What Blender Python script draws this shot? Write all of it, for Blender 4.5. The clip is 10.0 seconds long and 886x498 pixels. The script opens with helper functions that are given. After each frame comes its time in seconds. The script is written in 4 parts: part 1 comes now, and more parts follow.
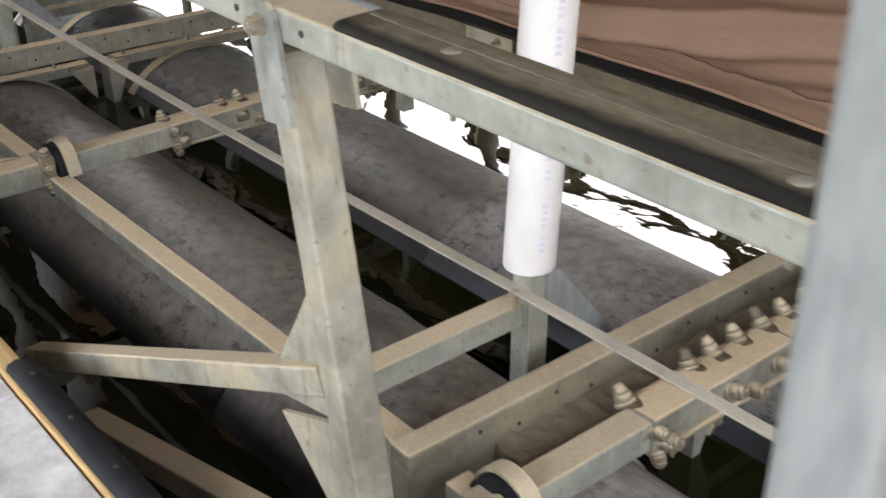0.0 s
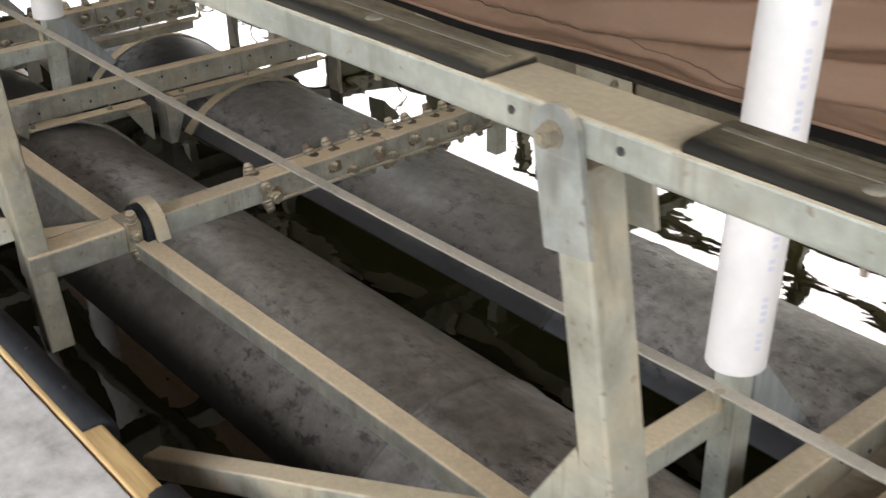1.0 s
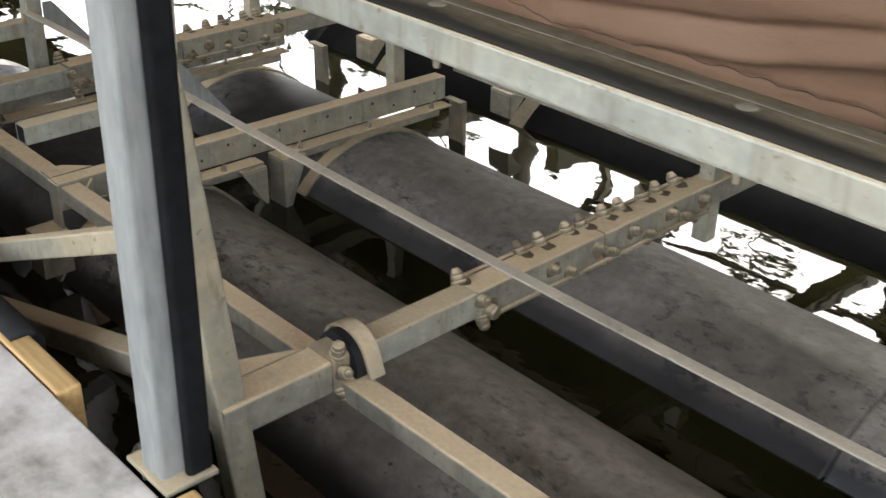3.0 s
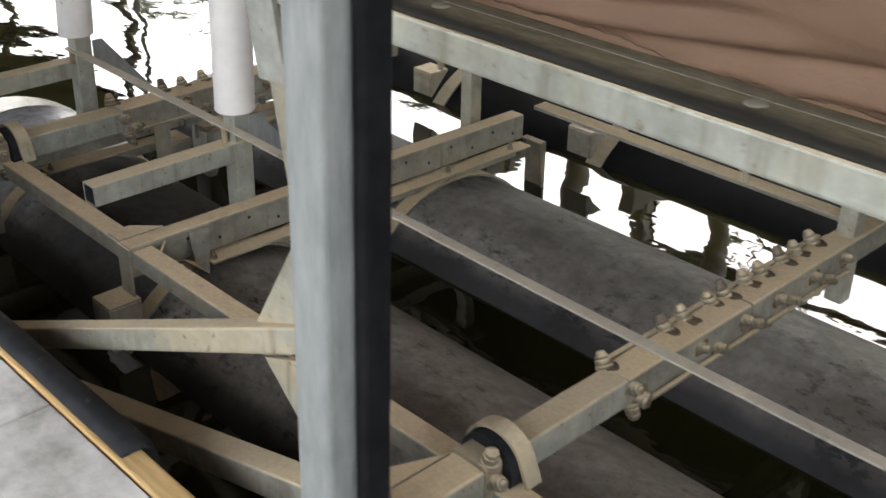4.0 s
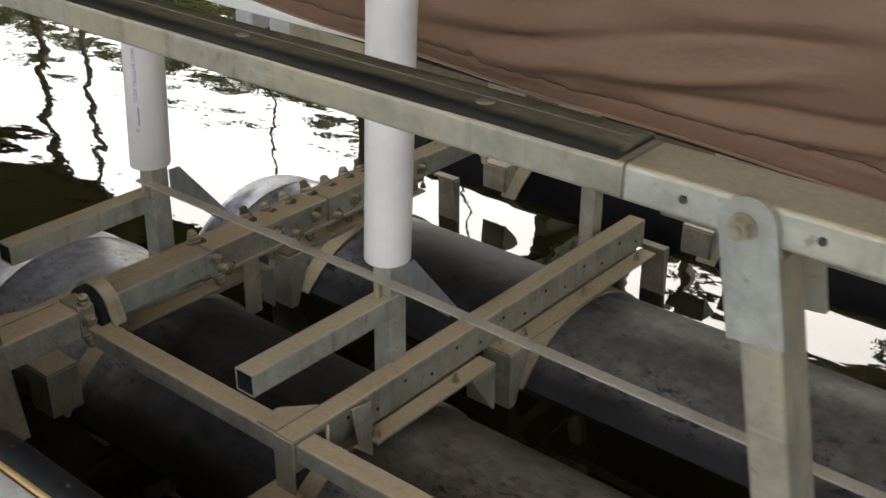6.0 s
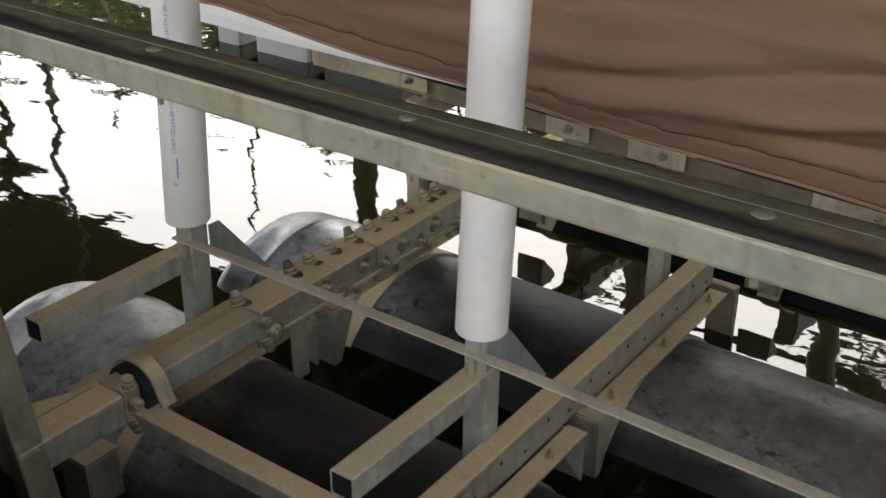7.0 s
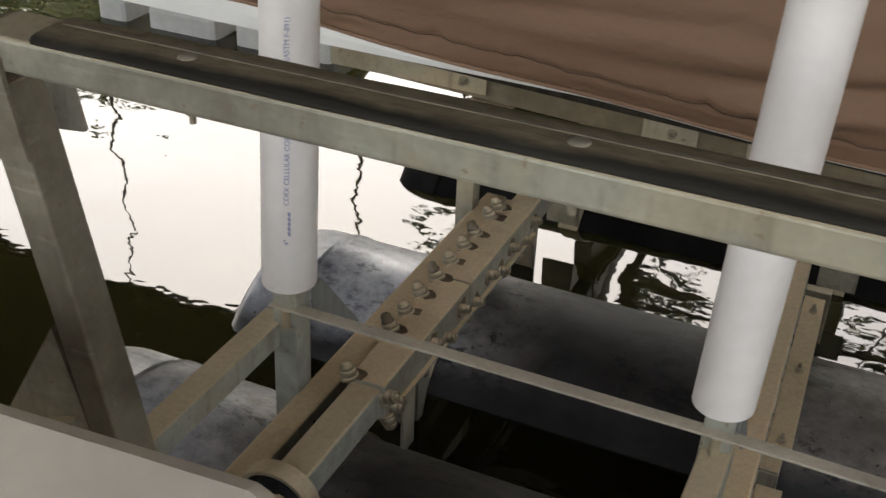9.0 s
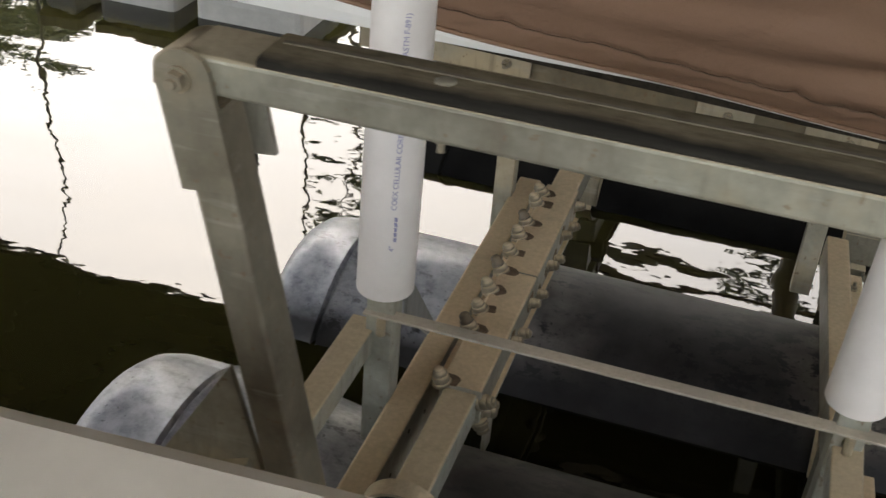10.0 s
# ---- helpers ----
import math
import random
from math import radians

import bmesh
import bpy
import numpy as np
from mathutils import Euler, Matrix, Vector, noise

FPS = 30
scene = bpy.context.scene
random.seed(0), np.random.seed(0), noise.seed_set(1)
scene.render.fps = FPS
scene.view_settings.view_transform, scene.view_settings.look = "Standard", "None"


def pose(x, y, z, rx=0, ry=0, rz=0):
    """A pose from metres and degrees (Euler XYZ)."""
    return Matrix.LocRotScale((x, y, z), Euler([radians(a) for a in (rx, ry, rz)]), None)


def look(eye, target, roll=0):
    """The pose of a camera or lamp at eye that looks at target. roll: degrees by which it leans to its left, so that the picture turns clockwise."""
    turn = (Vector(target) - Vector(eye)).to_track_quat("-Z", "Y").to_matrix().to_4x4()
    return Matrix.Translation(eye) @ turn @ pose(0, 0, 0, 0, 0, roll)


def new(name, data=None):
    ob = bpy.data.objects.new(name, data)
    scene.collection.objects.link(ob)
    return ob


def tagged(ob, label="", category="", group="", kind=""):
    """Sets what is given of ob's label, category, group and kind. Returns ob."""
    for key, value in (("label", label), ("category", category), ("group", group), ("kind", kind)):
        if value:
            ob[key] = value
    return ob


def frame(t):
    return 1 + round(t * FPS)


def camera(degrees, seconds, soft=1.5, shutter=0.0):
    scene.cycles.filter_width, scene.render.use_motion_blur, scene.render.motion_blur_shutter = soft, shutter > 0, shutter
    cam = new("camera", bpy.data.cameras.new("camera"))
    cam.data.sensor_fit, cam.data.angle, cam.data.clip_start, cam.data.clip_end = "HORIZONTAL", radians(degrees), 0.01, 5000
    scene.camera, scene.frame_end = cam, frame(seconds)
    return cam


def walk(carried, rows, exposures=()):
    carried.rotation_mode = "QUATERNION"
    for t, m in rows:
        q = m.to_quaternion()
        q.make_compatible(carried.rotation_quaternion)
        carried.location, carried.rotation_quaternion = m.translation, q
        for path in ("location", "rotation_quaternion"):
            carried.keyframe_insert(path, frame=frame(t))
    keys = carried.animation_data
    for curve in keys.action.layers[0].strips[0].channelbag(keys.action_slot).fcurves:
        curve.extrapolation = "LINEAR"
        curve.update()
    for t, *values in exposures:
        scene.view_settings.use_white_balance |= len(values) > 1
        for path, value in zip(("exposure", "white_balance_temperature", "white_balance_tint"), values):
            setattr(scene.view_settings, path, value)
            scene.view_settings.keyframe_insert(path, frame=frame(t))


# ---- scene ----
cam = camera(42.3, 10.0, shutter=0.35)
PATH = [
    (0, (-0.065, 0.378, 1.237), (-1.44, 1.483, 0.293), -1.0),
    (0.5, (-0.339, 0.35, 1.24), (-1.706, 1.464, 0.296), -1.1),
    (1, (-0.587, 0.308, 1.253), (-1.95, 1.431, 0.315), -1.5),
    (1.5, (-0.803, 0.296, 1.254), (-2.169, 1.42, 0.322), -1.8),
    (2, (-1.086, 0.255, 1.269), (-2.43, 1.4, 0.33), -0.8),
    (3.3, (-1.805, 0.204, 1.24), (-3.089, 1.404, 0.285), 1.0),
    (3.5, (-1.9, 0.206, 1.242), (-3.182, 1.407, 0.285), 0.9),
    (4, (-2.15, 0.187, 1.235), (-3.424, 1.407, 0.292), 0.8),
    (4.5, (-2.375, 0.146, 1.266), (-3.623, 1.393, 0.324), 0.9),
    (5, (-2.619, 0.102, 1.281), (-3.836, 1.388, 0.352), 0.3),
    (5.5, (-2.85, 0.078, 1.306), (-4.03, 1.402, 0.382), 0.1),
    (6, (-3.086, 0.066, 1.318), (-4.231, 1.434, 0.413), 0.1),
    (7.3, (-3.74, 0.128, 1.335), (-4.751, 1.584, 0.409), 0.2),
    (7.5, (-3.853, 0.123, 1.336), (-4.826, 1.602, 0.405), 0.4),
    (8, (-4.128, 0.134, 1.34), (-5.001, 1.655, 0.379), 1.2),
    (8.5, (-4.355, 0.129, 1.319), (-5.139, 1.689, 0.344), 1.8),
    (9, (-4.596, 0.126, 1.315), (-5.273, 1.717, 0.309), 2.6),
    (9.5, (-4.825, 0.127, 1.324), (-5.396, 1.734, 0.279), 3.4),
    (10, (-5.065, 0.084, 1.32), (-5.523, 1.716, 0.259), 4.8),
]
EXPOSURES = [(0.0, 3.97, 6950, 11), (1.0, 3.97, 7100, 11), (1.5, 3.87, 7080, 11), (2.0, 3.99, 7050, 11), (3.3, 4.08, 7050, 10), (4.3, 3.75, 7000, 10), (5.0, 3.38, 7100, 10), (5.6, 3.32, 7150, 10), (6.1, 3.46, 7150, 10), (7.5, 3.37, 7200, 10), (8.6, 3.37, 7300, 10), (10.0, 3.48, 7350, 10)]
walk(cam, [(t, look(eye, target, roll)) for t, eye, target, roll in PATH], EXPOSURES)

# ---------------------------------------------------------------- light
world = bpy.data.worlds.new("sky")
scene.world = world
world.use_nodes = True
wn = world.node_tree.nodes
sky_tex = wn.new("ShaderNodeTexSky")
sky_tex.sky_type = "NISHITA"
sky_tex.sun_disc = False
sky_tex.sun_elevation = radians(62)
sky_tex.sun_rotation = radians(330)
sky_tex.air_density = 1.0
sky_tex.dust_density = 6.0
sky_tex.ozone_density = 1.0
wn["Background"].inputs["Strength"].default_value = 0.15
cloud = wn.new("ShaderNodeHueSaturation")      # thin cloud takes the blue out of the sky
cloud.inputs["Saturation"].default_value = 0.42
world.node_tree.links.new(sky_tex.outputs["Color"], cloud.inputs["Color"])
world.node_tree.links.new(cloud.outputs["Color"], wn["Background"].inputs["Color"])
sun_data = bpy.data.lights.new("sun", "SUN")
sun_data.energy = 0.6
sun_data.angle = radians(30)
sun_data.color = (1.0, 0.96, 0.9)
sun = new("sun", sun_data)
sun.matrix_world = look((-2.5, 4.3, 9.4), (0, 0, 0))


# ---------------------------------------------------------------- materials
def nodes_of(name):
    m = bpy.data.materials.new(name)
    m.use_nodes = True
    nt = m.node_tree
    return m, nt, nt.nodes["Principled BSDF"]


def noise_node(nt, scale, detail=4.0, rough=0.55, stretch=None, source="Object"):
    tc = nt.nodes.new("ShaderNodeTexCoord")
    n = nt.nodes.new("ShaderNodeTexNoise")
    n.inputs["Scale"].default_value = scale
    n.inputs["Detail"].default_value = detail
    n.inputs["Roughness"].default_value = rough
    if stretch:
        mp = nt.nodes.new("ShaderNodeMapping")
        mp.inputs["Scale"].default_value = stretch
        nt.links.new(tc.outputs[source], mp.inputs["Vector"])
        nt.links.new(mp.outputs["Vector"], n.inputs["Vector"])
    else:
        nt.links.new(tc.outputs[source], n.inputs["Vector"])
    return n


def ramp(nt, fac, stops):
    r = nt.nodes.new("ShaderNodeValToRGB")
    el = r.color_ramp.elements
    el[0].position, el[0].color = stops[0][0], (*stops[0][1], 1)
    el[1].position, el[1].color = stops[-1][0], (*stops[-1][1], 1)
    for p, c in stops[1:-1]:
        e = el.new(p)
        e.color = (*c, 1)
    nt.links.new(fac, r.inputs["Fac"])
    return r.outputs["Color"]


def mix(nt, fac, a, b, mode="MIX"):
    m = nt.nodes.new("ShaderNodeMix")
    m.data_type, m.blend_type = "RGBA", mode
    if isinstance(fac, float):
        m.inputs["Factor"].default_value = fac
    else:
        nt.links.new(fac, m.inputs["Factor"])
    for sock, v in ((m.inputs[6], a), (m.inputs[7], b)):
        if isinstance(v, tuple):
            sock.default_value = (*v, 1)
        else:
            nt.links.new(v, sock)
    return m.outputs[2]


def bump(nt, bsdf, height, strength, distance):
    b = nt.nodes.new("ShaderNodeBump")
    b.inputs["Strength"].default_value = strength
    b.inputs["Distance"].default_value = distance
    nt.links.new(height, b.inputs["Height"])
    nt.links.new(b.outputs["Normal"], bsdf.inputs["Normal"])


def maths(nt, op, a, b=0.0, clamp=False):
    m = nt.nodes.new("ShaderNodeMath")
    m.operation, m.use_clamp = op, clamp
    for i, v in enumerate((a, b)):
        if isinstance(v, (int, float)):
            m.inputs[i].default_value = v
        else:
            nt.links.new(v, m.inputs[i])
    return m.outputs[0]


def ramp_fac(nt, value, low, high, most=1.0):
    r = nt.nodes.new("ShaderNodeMapRange")
    r.inputs["From Min"].default_value, r.inputs["From Max"].default_value = low, high
    r.inputs["To Max"].default_value = most
    nt.links.new(value, r.inputs["Value"])
    return r.outputs["Result"]


def settled(nt, low=0.3, high=0.9, patch=6.0, keep=0.75):
    """How much silt lies on a face: on level tops, in patches."""
    g = nt.nodes.new("ShaderNodeNewGeometry")
    s = nt.nodes.new("ShaderNodeSeparateXYZ")
    nt.links.new(g.outputs["Normal"], s.inputs[0])
    r = nt.nodes.new("ShaderNodeMapRange")
    r.inputs["From Min"].default_value, r.inputs["From Max"].default_value = low, high
    nt.links.new(s.outputs["Z"], r.inputs["Value"])
    n = noise_node(nt, patch, 5.0, 0.6)
    k = nt.nodes.new("ShaderNodeMapRange")
    k.inputs["From Min"].default_value, k.inputs["From Max"].default_value = 0.3, 0.6
    k.inputs["To Min"].default_value = keep
    nt.links.new(n.outputs["Fac"], k.inputs["Value"])
    return maths(nt, "MULTIPLY", r.outputs["Result"], k.outputs["Result"], True)


def steel_material(name, light=(0.41, 0.412, 0.365), dark=(0.18, 0.19, 0.172), silt=(0.50, 0.405, 0.27), keep=0.75, grime=0.62, streak=1.0, rub=0.14):
    m, nt, b = nodes_of(name)
    n1 = noise_node(nt, 17.0, 6.0, 0.65)
    n2 = noise_node(nt, 4.2, 5.0, 0.65)
    spangle = ramp(nt, n1.outputs["Fac"], [(0.30, dark), (0.50, tuple((p + q) / 2 for p, q in zip(dark, light))), (0.66, light)])
    stain = ramp(nt, n2.outputs["Fac"], [(0.36, (0.15, 0.12, 0.075)), (0.50, (0.32, 0.295, 0.22)), (0.62, (0.45, 0.36, 0.225))])
    base = mix(nt, grime, spangle, stain)
    # runs of dirt down the faces, and fine scratches
    runs = noise_node(nt, 9.0, 5.0, 0.6, (3.5, 3.5, 0.35))
    base = mix(nt, ramp_fac(nt, runs.outputs["Fac"], 0.55, 0.72, 0.55 * streak), base, (0.13, 0.11, 0.08))
    scratch = noise_node(nt, 34.0, 3.0, 0.6, (0.18, 1.0, 1.6))
    base = mix(nt, ramp_fac(nt, scratch.outputs["Fac"], 0.60, 0.70, rub), base, (0.50, 0.50, 0.46))
    spots = noise_node(nt, 55.0, 2.0, 0.5)
    base = mix(nt, ramp_fac(nt, spots.outputs["Fac"], 0.66, 0.72, 0.6 * streak), base, (0.16, 0.10, 0.055))
    fine = noise_node(nt, 90.0, 4.0, 0.6)
    silt_c = mix(nt, fine.outputs["Fac"], tuple(c * 0.72 for c in silt), tuple(min(1, c * 1.2) for c in silt))
    clod = noise_node(nt, 11.0, 5.0, 0.65)
    silt_c = mix(nt, ramp_fac(nt, clod.outputs["Fac"], 0.56, 0.74, 0.5), silt_c, tuple(c * 0.6 for c in silt))
    s = settled(nt, 0.35, 0.85, 7.0, keep)
    nt.links.new(mix(nt, s, base, silt_c), b.inputs["Base Color"])
    nt.links.new(maths(nt, "SUBTRACT", 0.35, maths(nt, "MULTIPLY", s, 0.35)), b.inputs["Metallic"])
    nt.links.new(maths(nt, "ADD", 0.48, maths(nt, "MULTIPLY", s, 0.42)), b.inputs["Roughness"])
    bump(nt, b, n1.outputs["Fac"], 0.35, 0.003)
    return m


def plain_material(name, a, c, scale=10.0, rough=0.6, metal=0.0, relief=0.2, depth=0.002, stretch=None, detail=5.0, spec=0.5):
    m, nt, b = nodes_of(name)
    n = noise_node(nt, scale, detail, 0.6, stretch)
    n2 = noise_node(nt, scale * 0.17, 3.0, 0.5)
    col = ramp(nt, n.outputs["Fac"], [(0.32, a), (0.68, c)])
    wide = ramp(nt, n2.outputs["Fac"], [(0.35, (0.84, 0.84, 0.84)), (0.65, (1.0, 1.0, 1.0))])
    nt.links.new(mix(nt, 0.8, col, wide, "MULTIPLY"), b.inputs["Base Color"])
    b.inputs["Roughness"].default_value = rough
    b.inputs["Metallic"].default_value = metal
    b.inputs["Specular IOR Level"].default_value = spec
    bump(nt, b, n.outputs["Fac"], relief, depth)
    return m


STEEL = steel_material("galvanised_steel")
STEEL_RAIL = steel_material("grey_green_galvanised_steel", (0.375, 0.395, 0.36), (0.21, 0.225, 0.205), (0.55, 0.445, 0.295), 0.9, 0.28)
# darker tone for the low-x length of the side rail
RAIL_DARKER = steel_material("stained_galvanised_steel", (0.26, 0.265, 0.228), (0.115, 0.12, 0.104), (0.41, 0.335, 0.225), 0.7, 0.38)
CLEVIS = steel_material("grey_clevis_steel", (0.33, 0.35, 0.335), (0.15, 0.16, 0.155), (0.42, 0.36, 0.26), 0.6, 0.2)
# shade under the cover is put into this brown; caked silt shares it
STEEL_BROWN_SHADE = steel_material("brown_silted_steel", (0.15, 0.113, 0.068), (0.07, 0.053, 0.032), (0.19, 0.15, 0.098), 0.8, 0.2, 1.0, 0.08)
STEEL_WORN = steel_material("dulled_galvanised_steel", (0.28, 0.265, 0.215), (0.12, 0.115, 0.095), (0.44, 0.36, 0.24), 0.75, 0.45)
# dirty steel of the last leg, also used to darken far brackets and beams
STEEL_DIRTY_DARK = steel_material("dirty_brown_steel", (0.155, 0.14, 0.108), (0.065, 0.06, 0.047), (0.36, 0.30, 0.20), 0.7, 0.3)
STEEL_DUSTY = steel_material("silted_steel", (0.33, 0.325, 0.29), (0.15, 0.15, 0.132), (0.66, 0.515, 0.33), 0.92, 0.38)
STEEL_SILTY = steel_material("silt_washed_steel", (0.215, 0.195, 0.15), (0.10, 0.09, 0.07), (0.50, 0.405, 0.27), 0.85, 0.4)
STEEL_CLEAN = plain_material("clean_galvanised_steel", (0.20, 0.212, 0.212), (0.29, 0.302, 0.298), 22.0, 0.5, 0.3, 0.2, 0.001, (2.0, 2.0, 0.5))
BOLT = steel_material("silted_bolt", (0.27, 0.225, 0.165), (0.10, 0.08, 0.06), (0.44, 0.36, 0.25), 0.55, 0.5)
BAR_STEEL = steel_material("dull_flat_steel", (0.47, 0.45, 0.395), (0.33, 0.315, 0.275), (0.52, 0.46, 0.36), 0.3, 0.25)
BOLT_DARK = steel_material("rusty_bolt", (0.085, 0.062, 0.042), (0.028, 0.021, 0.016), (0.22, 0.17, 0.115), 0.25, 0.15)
BOLT_SILT = steel_material("silt_caked_bolt", (0.155, 0.12, 0.078), (0.06, 0.046, 0.03), (0.52, 0.42, 0.285), 0.95, 0.3, 1.0, 0.05)
RUST_BROWN = plain_material("brown_rust_crust", (0.085, 0.058, 0.034), (0.19, 0.135, 0.082), 45.0, 0.95, 0.0, 0.5)
# dark colour stands in for shade inside bolt holes; nail heads share it
HOLE_SHADE = plain_material("rusted_hole", (0.02, 0.018, 0.015), (0.04, 0.035, 0.03), 30.0, 0.9)
PVC = plain_material("white_pvc", (0.70, 0.668, 0.645), (0.745, 0.712, 0.688), 30.0, 0.42, 0.0, 0.03)
INK = plain_material("blue_print", (0.22, 0.22, 0.38), (0.30, 0.30, 0.46), 60.0, 0.6, 0.0, 0.0)
FAINT_INK = plain_material("worn_blue_print", (0.56, 0.56, 0.66), (0.63, 0.62, 0.69), 60.0, 0.6, 0.0, 0.0)
THREAD = plain_material("dark_thread", (0.11, 0.068, 0.046), (0.15, 0.095, 0.066), 80.0, 0.8)
RUBBER = plain_material("black_rubber", (0.006, 0.0065, 0.008), (0.018, 0.0195, 0.022), 25.0, 0.8, 0.0, 0.3, spec=0.25)
BLACK_RUBBER = plain_material("clean_black_rubber", (0.004, 0.0042, 0.005), (0.010, 0.0105, 0.012), 25.0, 0.85, 0.0, 0.3, spec=0.12)
TIMBER = plain_material("yellow_pine", (0.42, 0.26, 0.10), (0.62, 0.42, 0.19), 9.0, 0.75, 0.0, 0.4, 0.003, (0.6, 9.0, 9.0))
PILE_WOOD = plain_material("grey_pile_timber", (0.08, 0.07, 0.055), (0.16, 0.14, 0.11), 8.0, 0.85, 0.0, 0.5, 0.01, (4.0, 4.0, 0.4))
POLE_GREY = plain_material("grey_pole_steel", (0.16, 0.16, 0.15), (0.26, 0.26, 0.24), 14.0, 0.7)
LIMB_WOOD = plain_material("bark", (0.06, 0.05, 0.04), (0.12, 0.10, 0.08), 8.0, 0.9, 0.0, 0.5, 0.02)
HULL_WHITE = plain_material("white_hull_gelcoat", (0.76, 0.76, 0.74), (0.82, 0.82, 0.80), 3.0, 0.25, 0.0, 0.02)
# near-black holds the shade under the cover
HULL_SHADE_DARK = plain_material("dark_hull_bottom", (0.006, 0.0055, 0.005), (0.014, 0.012, 0.0105), 5.0, 0.8, 0.0, 0.05, spec=0.08)
BOX_CREAM = plain_material("cream_fibreglass", (0.72, 0.64, 0.54), (0.80, 0.72, 0.61), 12.0, 0.5, 0.0, 0.15)
FLOAT_GREY = plain_material("grey_dock_float", (0.35, 0.35, 0.34), (0.50, 0.50, 0.48), 6.0, 0.6)
PIPE_GREY = plain_material("grey_conduit_plastic", (0.40, 0.42, 0.45), (0.52, 0.53, 0.55), 9.0, 0.5, 0.0, 0.05)
ROOF = plain_material("dark_roof_underside", (0.035, 0.03, 0.024), (0.06, 0.05, 0.04), 6.0, 0.85, 0.0, 0.3, 0.004, (0.5, 5.0, 5.0))
BUNK_DARK = plain_material("dark_bunk_carpet", (0.018, 0.015, 0.012), (0.045, 0.038, 0.03), 40.0, 0.95, 0.0, 0.4, 0.003, spec=0.1)
BANK = plain_material("bank_earth", (0.10, 0.09, 0.05), (0.17, 0.15, 0.09), 1.5, 0.95, 0.0, 0.5, 0.05)


WATER_Z = -0.545

def tank_material(name, dusty):
    m, nt, b = nodes_of(name)
    tc = nt.nodes.new("ShaderNodeTexCoord")
    axes = nt.nodes.new("ShaderNodeSeparateXYZ")
    nt.links.new(tc.outputs["Object"], axes.inputs[0])
    n1 = noise_node(nt, 5.0, 6.0, 0.65)
    n2 = noise_node(nt, 19.0, 6.0, 0.7)
    base = ramp(nt, n1.outputs["Fac"], [(0.35, (0.013, 0.013, 0.015)), (0.65, (0.036, 0.037, 0.040))])
    # old scuffs round the sides
    scuff = noise_node(nt, 7.0, 6.0, 0.7, (0.35, 1.0, 1.0))
    base = mix(nt, ramp_fac(nt, scuff.outputs["Fac"], 0.54, 0.76, 0.4), base, (0.09, 0.09, 0.09))
    tan = ramp(nt, n2.outputs["Fac"], [(0.30, (0.22, 0.194, 0.164)), (0.5, (0.37, 0.334, 0.292)), (0.68, (0.51, 0.466, 0.415))])
    mud = noise_node(nt, 2.3, 5.0, 0.6, (0.5, 1.0, 1.0))
    tan = mix(nt, ramp_fac(nt, mud.outputs["Fac"], 0.48, 0.64, 0.68), tan, (0.135, 0.112, 0.084))
    blue = ramp(nt, n2.outputs["Fac"], [(0.32, (0.22, 0.236, 0.28)), (0.48, (0.43, 0.452, 0.50)), (0.64, (0.58, 0.60, 0.645))])
    # ends past the last beam: painted sky light, bluish; middle keeps tan silt
    wob = noise_node(nt, 3.0, 3.0, 0.5)
    xw = maths(nt, "ADD", axes.outputs["X"], maths(nt, "MULTIPLY", wob.outputs["Fac"], 0.5))
    dust = mix(nt, ramp_fac(nt, xw, -5.55, -5.15), blue, tan)
    s = settled(nt, 0.16, 0.95, 2.6, 0.8)
    # the stretch between the last two beams is worn clean
    worn = maths(nt, "MULTIPLY", ramp_fac(nt, xw, -5.30, -5.10), maths(nt, "SUBTRACT", 1.0, ramp_fac(nt, xw, -4.55, -4.40)))
    s = maths(nt, "MULTIPLY", s, maths(nt, "SUBTRACT", 1.0, maths(nt, "MULTIPLY", worn, 0.9)))
    s = maths(nt, "MULTIPLY", s, maths(nt, "ADD", 0.66, ramp_fac(nt, xw, -4.2, -2.0, 0.34)))
    # outer ends carry that painted sky light well down their sides
    ends = maths(nt, "SUBTRACT", 1.0, ramp_fac(nt, xw, -5.50, -5.30))
    s = maths(nt, "MAXIMUM", s, maths(nt, "MULTIPLY", ends, settled(nt, -0.1, 0.7, 3.0, 0.88)))
    # washed clean and wet along the waterline
    zw = maths(nt, "ADD", axes.outputs["Z"], maths(nt, "MULTIPLY", wob.outputs["Fac"], 0.05))
    s = maths(nt, "MULTIPLY", s, ramp_fac(nt, zw, WATER_Z + 0.055, WATER_Z + 0.11))
    n3 = noise_node(nt, 26.0, 4.0, 0.75, (0.6, 1.0, 1.0))
    big = noise_node(nt, 2.6, 3.0, 0.5)
    bare = maths(nt, "MULTIPLY", ramp_fac(nt, n3.outputs["Fac"], 0.53, 0.64), ramp_fac(nt, big.outputs["Fac"], 0.42, 0.58))
    drips = noise_node(nt, 60.0, 2.0, 0.5)
    bare = maths(nt, "ADD", bare, ramp_fac(nt, drips.outputs["Fac"], 0.70, 0.74, 0.8))
    s2 = maths(nt, "MULTIPLY", maths(nt, "SUBTRACT", s, maths(nt, "MULTIPLY", bare, 0.62), True), dusty)
    nt.links.new(mix(nt, s2, base, dust), b.inputs["Base Color"])
    nt.links.new(maths(nt, "SUBTRACT", maths(nt, "ADD", 0.44, maths(nt, "MULTIPLY", worn, 0.16)), maths(nt, "MULTIPLY", ends, 0.15)), b.inputs["Roughness"])
    b.inputs["Specular IOR Level"].default_value = 0.5
    bump(nt, b, n2.outputs["Fac"], 0.12, 0.002)
    return m


